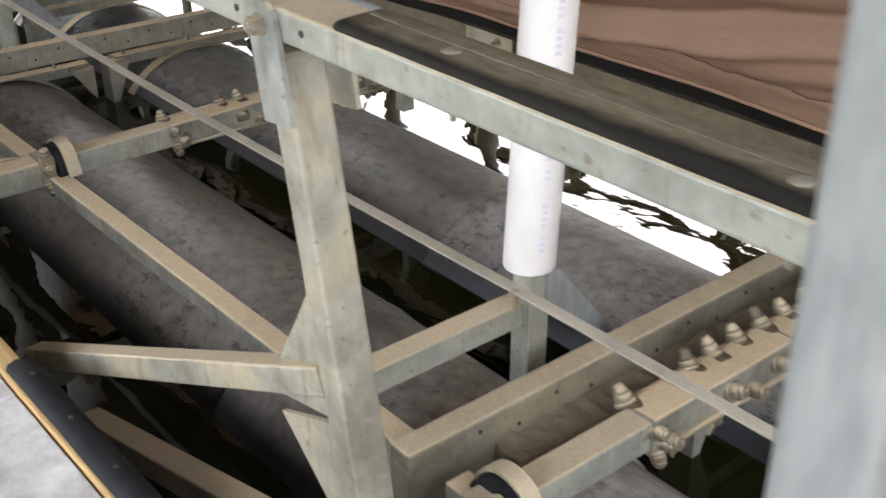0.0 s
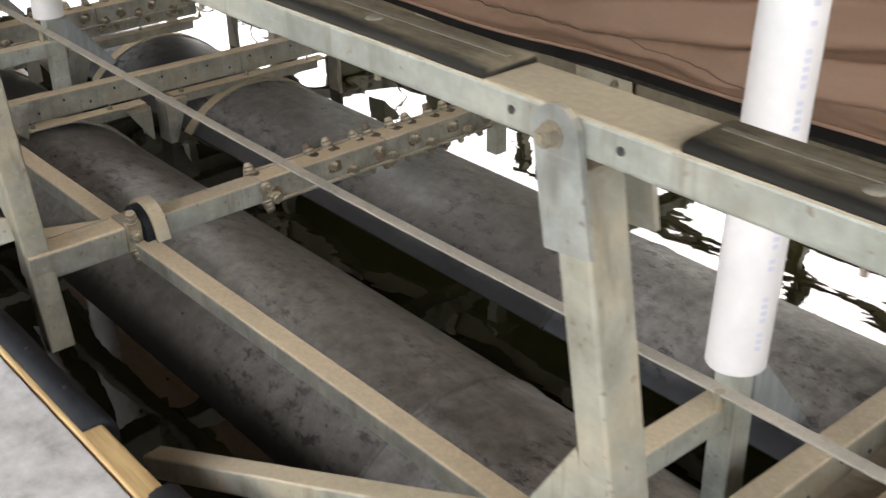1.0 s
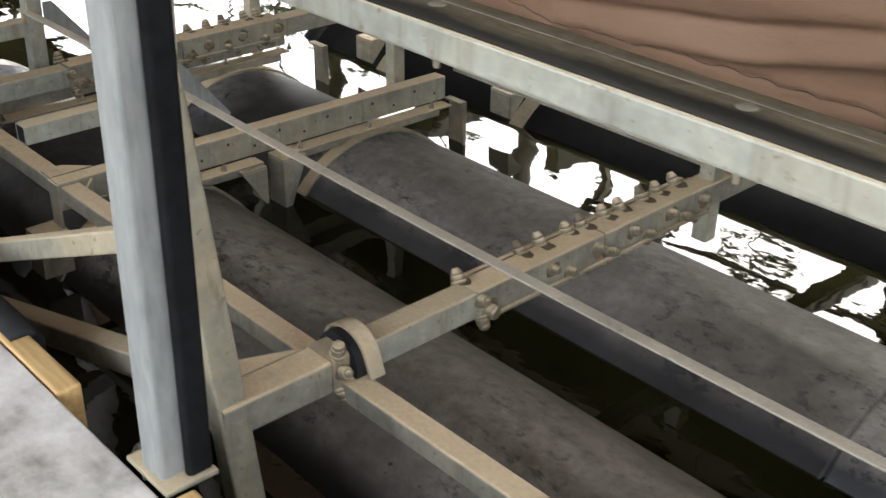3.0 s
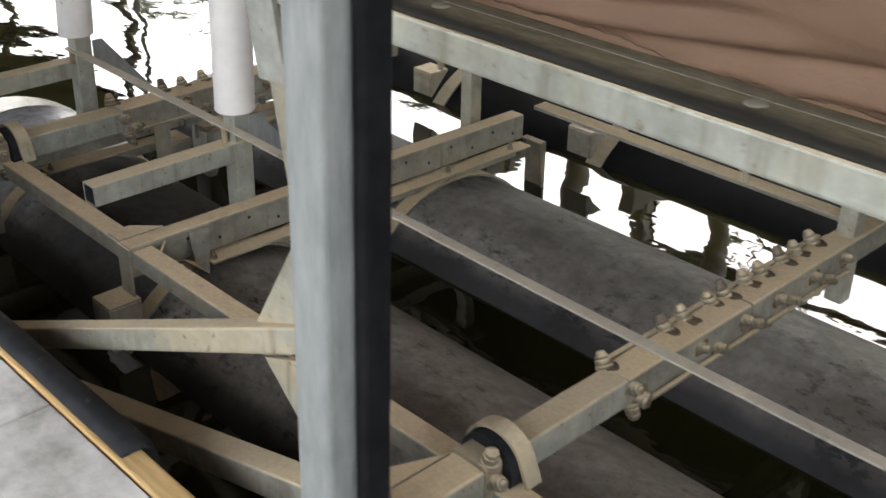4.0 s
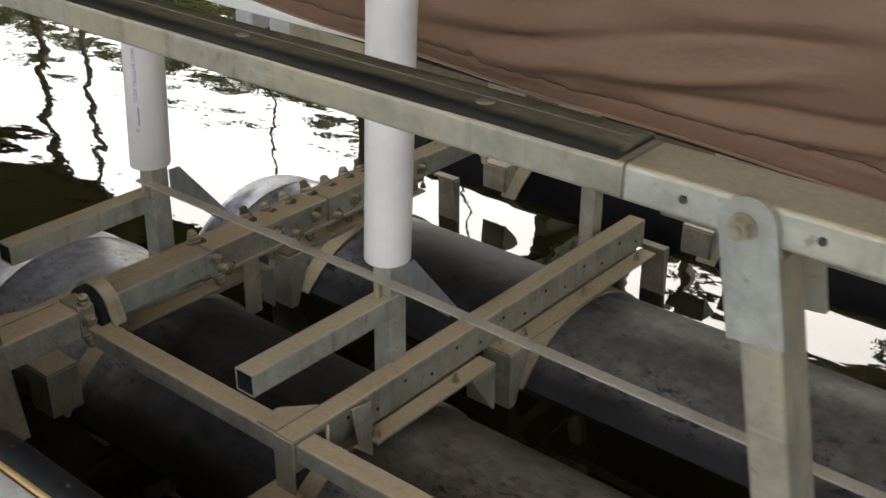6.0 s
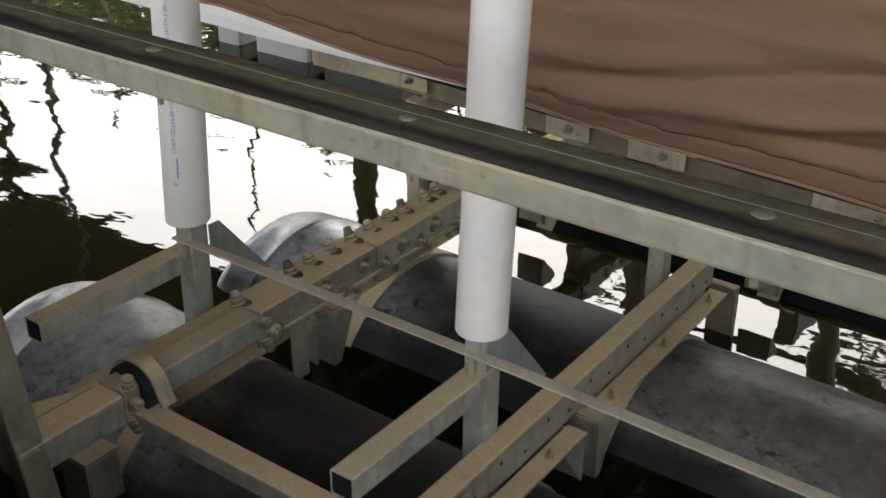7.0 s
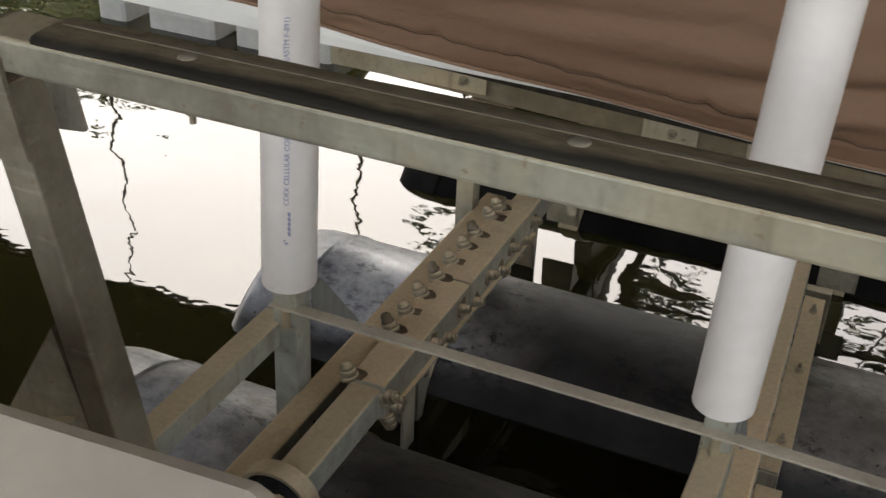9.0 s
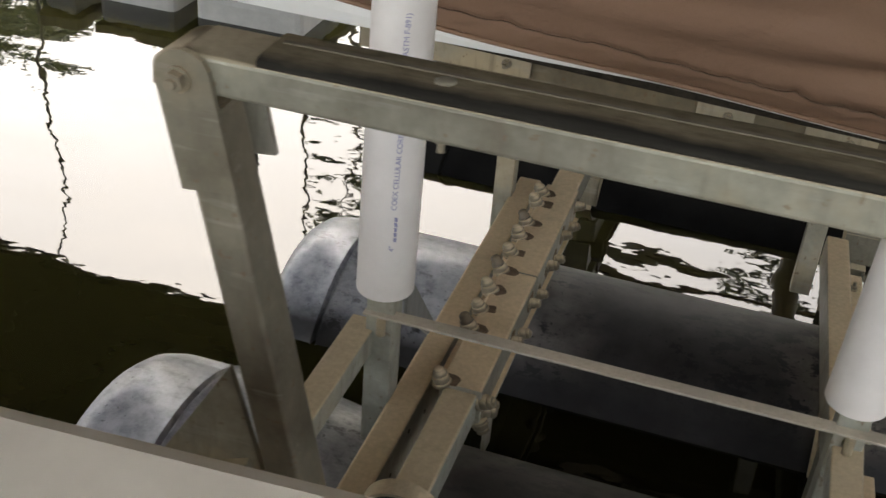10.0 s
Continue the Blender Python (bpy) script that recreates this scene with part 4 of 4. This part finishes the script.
def faint_print(ob, px, cy, lean, d):
    """Worn print along a sleeve, too faint to read."""
    rnd = random.Random(4)
    z = 0.10
    while z < 1.45:
        if rnd.random() < 0.8:
            x, y = px + d[0] * 0.0572 + lean[0] * (z - 0.045), cy + d[1] * 0.0572 + lean[1] * (z - 0.045)
            turn = Matrix.Rotation(math.atan2(d[1], d[0]) + math.pi / 2, 4, "Z")
            shared("print_bar", FAINT_BAR, ob, Matrix.Translation((x, y, z)) @ turn)
        z += 0.0145 if rnd.random() < 0.9 else 0.032

bm = bmesh.new()
add_box(bm, -0.006, 0.006, -0.0006, 0.0006, 0.0, 0.0085, 0.0)
FAINT_BAR = mesh_of("print_bar", bm, FAINT_INK)
bm = bmesh.new()
add_box(bm, -0.004, 0.004, -0.0006, 0.0006, 0.0, 0.0085, 0.0)
PRINT_BAR = mesh_of("print_bar", bm, INK)
faint_print(guide_post(-1.628, -1.65, 1.871, (0.012, 0.057)), -1.628, 1.871, (0.012, 0.057), (0.937, -0.350))
guide_post(-4.770, -4.762, 1.869, (0.040, 0.007))
guide_post(-5.673, -5.716, 1.853, (-0.009, 0.068), True, 0.009)

# inner rail under the boat
def inner_z(x):
    """The rail falls from the bow end and runs level from the second axle on."""
    return max(0.050, 0.158 - 0.0376 * (x + 6.12))
# rail darkened by colour for the shade below the cover
inner = part("inner_rail", tube((-6.12, 2.858, inner_z(-6.12)), (-3.255, 2.858, 0.050), 0.055, 0.075, r=0.005), STEEL_BROWN_SHADE, lift, "silted rail under the boat")
part("inner_rail_length", tube((-3.252, 2.858, 0.050), (1.2, 2.858, 0.050), 0.055, 0.075, r=0.005), STEEL_BROWN_SHADE, inner)
for a, b in ((-6.11, -5.635), (-5.20, -5.055), (-4.93, -4.755), (-4.40, -4.165), (-3.75, -3.55), (-2.95, -2.72)):
    z = inner_z((a + b) / 2)
    bm = bmesh.new()
    add_box(bm, a, b, 2.812, 2.820, z - 0.025, z + 0.041, 0.002)
    part("splice_plate", bm, STRAP, inner, "tan splice plate with one bolt")
    shared("bolt", MID, inner, Matrix.Translation((b - 0.065, 2.812, z + 0.006)) @ axis_to((0, -1, 0)))
for x, y in ((-5.665, 2.80), (-4.835, 2.885), (-3.37, 2.86), (-1.45, 2.86)):
    z = inner_z(x) - 0.038
    part("inner_post", tube((x, y, -0.36), (x, y, z), 0.052, 0.052, r=0.004, up=(0, 1, 0)), STEEL, inner)
    part("cap_flange", box(x - 0.04, x + 0.09, 2.818, 2.90, z - 0.03, z - 0.024, 0.001), STEEL_DUSTY, inner)
bm = bmesh.new()
rings = []
for i in range(30):
    x = -6.255 + 7.3 * i / 29
    z = inner_z(x) + 0.0385
    rings.append([(x, y, z + dz) for y, dz in ((2.790, 0.0), (2.786, 0.005), (2.786, 0.034), (2.792, 0.040), (2.885, 0.040), (2.891, 0.034), (2.891, 0.0))])
loft(bm, rings)
bmesh.ops.recalc_face_normals(bm, faces=bm.faces)
part("bunk_board", bm, BUNK_DARK, inner, "dark carpeted bunk board under the hull")
part("inner_rail", tube((-6.12, 3.47, 0.125), (1.2, 3.47, 0.125), 0.055, 0.075, r=0.005), STEEL_DUSTY, lift, "silted rail under the boat")


# grey conduit lying beyond the inner rail, broken by a black coupling
conduit = thing("conduit_pipe", "grey plastic conduit pipe with a black coupling end", "pipe", at=(0, 0, 0))
def pipe_run(name, x0, x1, r, material, bore=0.0):
    bm = bmesh.new()
    prof = [(x0, r), (x1, r)] + ([(x1, r - bore), (x1 - 0.05, r - bore)] if bore else [])
    loft(bm, [[(x, 3.10 + q * math.cos(2 * math.pi * i / 24), -0.150 + q * math.sin(2 * math.pi * i / 24)) for i in range(24)] for x, q in prof])
    bmesh.ops.recalc_face_normals(bm, faces=bm.faces)
    ob = part(name, bm, material, conduit, smooth=True)
    for p in ob.data.polygons:
        p.use_smooth = abs(p.normal.x) < 0.5
pipe_run("pipe", -4.25, -3.395, 0.040, PIPE_GREY)
pipe_run("coupling", -3.394, -3.352, 0.0405, BLACK_RUBBER, 0.006)
pipe_run("cup", -3.300, -3.268, 0.034, BOLT)
pipe_run("pipe", -3.267, 1.0, 0.030, PIPE_GREY)

# the far half of the lift, the near half's mirror image across the boat's middle line
ACROSS = Matrix.Translation((0, 6.383, 0)) @ Matrix.Diagonal((1, -1, 1, 1))

def mirrored(ob, parent, skip=()):
    me = ob.data.copy()
    me.transform(ACROSS @ ob.matrix_local)
    me.flip_normals()
    twin = new(ob.name.split(".")[0], me)
    twin.parent = parent
    for c in ob.children:
        if c.name.split(".")[0] not in skip:
            mirrored(c, twin, skip)
    return twin

for ob in list(lift.children):
    if ob.name.split(".")[0] in ("leg", "side_rail", "bunk_pad", "guide_post", "axle", "long_rail"):
        mirrored(ob, lift, ("lettering", "print_bar", "clamp_bolt", "bolt", "bolt_hole", "carriage_bolt", "wear_line", "gusset", "tab", "hanger"))


# ---------------------------------------------------------------- the covered boat
boat = thing("boat", "small boat with a white hull under a brown canvas cover", "boat")

def hem(x):
    sweep = 0.0165 * (max(x, -6.2) + 3.4) ** 2 if x < -3.4 else min(0.012, 0.020 * (x + 3.4) ** 2)
    return 0.252 + sweep + 0.005 * math.sin(x * 2.3) + 0.004 * math.sin(x * 7.1 + 1)

def far_side(x):
    """How much of its beam the hull keeps towards the bow."""
    return 1.0 if x > -6.0 else max(0.10, 1.0 - ((-6.0 - x) / 1.05) ** 2 * 0.9)

def band_low(x):
    """The lower edge of the white topside strip: level at the bow, close under the hem further aft."""
    return min(hem(x) - 0.016, 0.300 + 0.016 * max(0.0, -6.1 - x))

def hull_section(x):
    h = hem(x)
    k = far_side(x)
    far = lambda y: 2.56 + (y - 2.56) * k
    low = 0.045 * max(0.0, min(1.0, (x + 4.6) / 1.3))
    b = band_low(x)
    keel = inner_z(x) + 0.080
    up = lambda z: b - 0.004 + (min(z, b - 0.006) - b) * k * k
    return [(2.560, h + 0.08), (2.560, b - low), (2.60, up(b - 0.012 - low)), (far(2.70), up(max(keel, h - 0.055 - low))), (far(2.92), up(keel)), (far(3.30), up(keel - 0.03)), (far(3.90), up(keel)), (far(4.00), up(keel + 0.04)), (far(4.06), 0.40)]

xs = [-7.02 + 0.15 * i for i in range(60)]
bm = bmesh.new()
loft(bm, [[(x, y, z) for y, z in hull_section(x)] for x in xs], True, True)
bmesh.ops.recalc_face_normals(bm, faces=bm.faces)
# the hull's shade is painted into its colour
part("hull", bm, HULL_SHADE_DARK, boat, "hull bottom coloured near black for the shade", smooth=False)
bm = bmesh.new()
rings = []
for i in range(50):
    x = -7.03 + 2.43 * i / 49
    h, e = hem(x) - 0.004, band_low(x)
    rings.append([(x, 2.556, h + 0.03), (x, 2.526, h + 0.012), (x, 2.519, h), (x, 2.517, (h + e) / 2), (x, 2.522, e), (x, 2.556, e - 0.003)])
loft(bm, rings)
bmesh.ops.recalc_face_normals(bm, faces=bm.faces)
part("rub_rail", bm, HULL_WHITE, boat, "white rub rail along the gunwale")

FOLDS = [  # from, to, height over the hem, rise along it, depth, width of each long fold
    (-5.05, -3.7, 0.085, 0.23, 0.034, 0.030), (-4.60, -3.2, 0.075, 0.135, 0.026, 0.024), (-3.95, -2.3, 0.050, 0.165, 0.030, 0.026),
    (-2.80, -1.3, 0.080, 0.215, 0.034, 0.028), (-2.75, -2.0, 0.050, 0.10, 0.022, 0.020), (-2.40, -1.3, 0.045, 0.18, 0.028, 0.022),
    (-1.85, -0.3, 0.130, 0.235, 0.032, 0.030), (-1.80, -0.4, 0.075, 0.23, 0.028, 0.026), (-0.9, 1.2, 0.100, 0.15, 0.030, 0.03),
    (-6.6, -5.3, 0.22, 0.05, 0.012, 0.045), (-5.7, -4.6, 0.15, 0.12, 0.014, 0.030), (-3.4, -1.6, 0.34, 0.08, 0.020, 0.06)]

def seam_height(x):
    return 0.058 + 0.030 * max(0.0, min(1.0, (x + 4.6) / 1.0)) + 0.004 * noise.noise((x * 1.5, 0, 5))

PROFILE = [(2.545, -0.012), (2.515, 0.000), (2.490, 0.030), (2.465, 0.065), (2.435, 0.11), (2.402, 0.16), (2.368, 0.22), (2.338, 0.29), (2.315, 0.37), (2.305, 0.47), (2.315, 0.60), (2.35, 0.75), (2.43, 0.90), (2.60, 1.02), (2.88, 1.09), (3.19, 1.11), (3.55, 1.09), (3.85, 1.02), (4.06, 0.90), (4.14, 0.75), (4.18, 0.60), (4.20, 0.47), (4.20, 0.30), (4.16, 0.12), (4.10, 0.03), (4.06, 0.0)]

def cover_point(x, y, u, n, proud=0.0):
    """A point of the canvas: its slack section, pushed out and in along n by folds and gathers."""
    k = far_side(x)
    f = g = 0.0
    if y < 3.0:
        w = min(1.0, u / 0.04) if u > 0 else 0
        drift = 0.012 * noise.noise((x * 1.1, 0, 3))
        for a, b, c, rise, depth, width in FOLDS:
            if a < x < b:
                e = min(1.0, (x - a) / 0.35, (b - x) / 0.5)
                e = e * e * (3 - 2 * e) * (0.75 + 0.5 * noise.noise((x * 1.3, c * 20, 6)))
                q = (u - c - rise * (x - a) - drift - 0.008 * noise.noise((x * 3.0, c * 9, 1))) / width
                if -4 < q < 4:
                    g += 1.35 * depth * e * (math.exp(-((q + 0.7) / 1.35) ** 2) - 0.75 * math.exp(-((q - 1.0) / 1.0) ** 2))
        f += 0.026 * noise.noise((x * 0.8, u * 5, 4)) * w
        f += 0.012 * noise.noise((x * 3.2 - u * 8, u * 11, 8)) * w
        # sharp creases running up from the seam
        for tilt, size, seed in ((2.6, 1.7, 21), (-3.4, 2.3, 33)):
            n1 = abs(noise.noise((x * size + u * tilt, u * 2.2, seed)))
            live = max(0.0, noise.noise((x * 0.9, u * 3.0, seed + 5)) + 0.25)
            f -= 0.007 * live * max(0.0, 1 - n1 / 0.14) * w
        s = seam_height(x)
        gather = noise.noise((x * 15.0, 0.3, 2)) + 0.7 * noise.noise((x * 31.0, 4.1, 2))
        f += 0.013 * gather * math.exp(-((u - s - 0.012) / 0.022) ** 2)
        f += 0.007 * noise.noise((x * 18.0 - u * 25, u * 12, 12)) * math.exp(-((u - s + 0.025) / 0.028) ** 2)
        f -= 0.006 * math.exp(-((u - s) / 0.009) ** 2)
    d = f + g + proud
    yy = y + n[0] * d
    return (x, yy if yy < 2.56 else 2.56 + (yy - 2.56) * k, hem(x) + (u + n[1] * d - max(0.0, g) * 0.25) * (0.4 + 0.6 * k))

def cover_mesh():
    bm = bmesh.new()
    fine = []
    for (a, b), (c, d) in zip(PROFILE, PROFILE[1:]):
        n = max(2, int(math.hypot(c - a, d - b) / (0.0065 if b < 0.55 and a < 2.6 else 0.05)))
        for k in range(n):
            fine.append((a + (c - a) * k / n, b + (d - b) * k / n))
    fine.append(PROFILE[-1])
    normals = []
    for j in range(len(fine)):
        (a, b), (c, d) = fine[max(0, j - 4)], fine[min(len(fine) - 1, j + 4)]
        n = math.hypot(c - a, d - b)
        normals.append((-(d - b) / n, (c - a) / n))
    nx = 640
    rows = [[cover_point(-7.05 + 9.0 * i / nx, y, u, n) for (y, u), n in zip(fine, normals)] for i in range(nx + 1)]
    grid = loft(bm, rows, False, False)
    for end in (grid[0], grid[-1]):
        bm.faces.new(end)
    return bm

def stitched_seam():
    bm = bmesh.new()
    rings = []
    for i in range(501):
        x = -7.0 + 8.9 * i / 500
        u = seam_height(x)
        y = 2.490 - (u - 0.030) * 0.70
        p = cover_point(x, y, u, (-0.81, -0.58), 0.0035)
        rings.append([(x, p[1] + 0.0016 * math.cos(a), p[2] + 0.0016 * math.sin(a)) for a in [2 * math.pi * k / 6 for k in range(6)]])
    loft(bm, rings)
    bmesh.ops.recalc_face_normals(bm, faces=bm.faces)
    return bm
cover = part("cover", cover_mesh(), CANVAS, boat, "brown canvas cover with folds", smooth=True)
for p in cover.data.polygons:
    p.use_smooth = len(p.vertices) < 5
bm = bmesh.new()
nx = 220
rings = []
for i in range(nx + 1):
    x = -7.05 + 9.0 * i / nx
    rings.append([(x, 2.512 + 0.006 * math.cos(a), hem(x) - 0.004 + 0.006 * math.sin(a)) for a in [2 * math.pi * k / 8 for k in range(8)]])
loft(bm, rings)
bmesh.ops.recalc_face_normals(bm, faces=bm.faces)
part("hem_cord", bm, CANVAS, boat, "rolled hem", smooth=True)
part("seam", stitched_seam(), THREAD, boat, "dark stitched seam", smooth=True)


# ---------------------------------------------------------------- beyond the lift
def dock_float(x, y, w, d, h):
    t = thing("floating_dock_block", "grey floating dock block on the water", "dock float", group="floating dock blocks", at=(x, y, 0))
    part("block", box(-w / 2, w / 2, -d / 2, d / 2, WATER_Z - 0.2, WATER_Z + h, 0.03), FLOAT_GREY, t)
    part("deck", box(-w / 2 - 0.02, w / 2 + 0.02, -d / 2 - 0.02, d / 2 + 0.02, WATER_Z + h + 0.002, WATER_Z + h + 0.05, 0.008), PILE_WOOD, t)
for x0, x1 in ((-8.22, -8.05), (-7.93, -7.55), (-7.45, -6.95)):
    dock_float((x0 + x1) / 2, 4.61, x1 - x0, 0.62, 0.11)


def tree(x, y, h, seed, clumps=60):
    rnd = random.Random(seed)
    t = thing("tree", "leafy broad tree on the far bank", "tree", group="bank trees", at=(x, y, 0.2))
    bm = bmesh.new()
    add_rod(bm, (0, 0, -0.6), (0.15, 0, h * 0.45), 0.22, 0.14, 10)
    for k in range(7):
        a = rnd.uniform(0, 6.28)
        z0 = h * rnd.uniform(0.25, 0.45)
        add_rod(bm, (0.1, 0, z0), (math.cos(a) * h * 0.25, math.sin(a) * h * 0.25, z0 + h * rnd.uniform(0.15, 0.4)), 0.09, 0.03, 7)
    part("trunk", bm, LIMB_WOOD, t)
    bm = bmesh.new()
    for k in range(clumps):
        a, r = rnd.uniform(0, 6.28), h * 0.34 * math.sqrt(rnd.random())
        cz = h * rnd.uniform(0.28, 1.0)
        r *= math.sin(math.pi * min(0.98, max(0.15, (cz / h - 0.15) / 0.9))) ** 0.6
        cx, cyy = r * math.cos(a), r * math.sin(a)
        for j in range(28):
            p = Vector((cx + rnd.gauss(0, 0.34), cyy + rnd.gauss(0, 0.34), cz + rnd.gauss(0, 0.28)))
            s = rnd.uniform(0.12, 0.24)
            q = Euler((rnd.uniform(0, 6), rnd.uniform(0, 6), rnd.uniform(0, 6))).to_matrix()
            vs = [bm.verts.new(p + q @ Vector(v)) for v in ((-s, 0, 0), (0, -s * 0.55, 0.02), (s, 0, 0), (0, s * 0.55, 0.02))]
            bm.faces.new(vs)
    part("crown", bm, LEAF, t)
    return t

for k in range(8):
    tree(-41 + 2.7 * k + random.uniform(-0.8, 0.8), 19.5 + random.uniform(-0.6, 2.0), 8.0 + random.uniform(-0.4, 0.5), 40 + k, 130)
for k in range(13):
    tree(-20 + 2.6 * k + random.uniform(-0.8, 0.8), 19.5 + random.uniform(-0.6, 2.5), 6.3 + random.uniform(-0.9, 0.6), k, 75)


def tall_tree(x, y, h, seed):
    """A tall thin tree: bare limbs with a few tight leaf sprays."""
    rnd = random.Random(seed)
    t = thing("tree", "tall thin tree with sparse leaf sprays", "tree", group="bank trees", at=(x, y, 0.2))
    limbs, leaves = bmesh.new(), bmesh.new()
    lean = rnd.uniform(-0.5, 0.5)
    p = Vector((0, 0, -0.6))
    for k in range(8):
        q = Vector((lean * (k / 8) + rnd.uniform(-0.15, 0.15), rnd.uniform(-0.15, 0.15), h * (k + 1) / 8))
        add_rod(limbs, p, q, 0.12 * (1 - k / 9), 0.12 * (1 - (k + 1) / 9), 8)
        if k > 3:
            for side in (-1, 1):
                e = q + Vector((side * rnd.uniform(0.3, 0.8), rnd.uniform(-0.3, 0.3), rnd.uniform(0.0, 0.7)))
                add_rod(limbs, q, e, 0.05, 0.02, 6)
                for j in range(60):
                    c = q.lerp(e, rnd.uniform(0.4, 1.15)) + Vector((rnd.gauss(0, 0.13), rnd.gauss(0, 0.13), rnd.gauss(0, 0.10)))
                    s = rnd.uniform(0.08, 0.17)
                    r = Euler((rnd.uniform(0, 6), rnd.uniform(0, 6), rnd.uniform(0, 6))).to_matrix()
                    leaves.faces.new([leaves.verts.new(c + r @ Vector(v)) for v in ((-s, 0, 0), (0, -s * 0.5, 0.02), (s, 0, 0), (0, s * 0.5, 0.02))])
        p = q
    part("trunk", limbs, LIMB_WOOD, t)
    part("crown", leaves, LEAF, t)
    return t

for k, (x, y, h) in enumerate(((-12.0, 18.5, 10.5), (-7.6, 17.6, 9.8), (-3.9, 18.4, 11.0), (-0.6, 17.8, 9.8))):
    tall_tree(x, y, h, 100 + k)
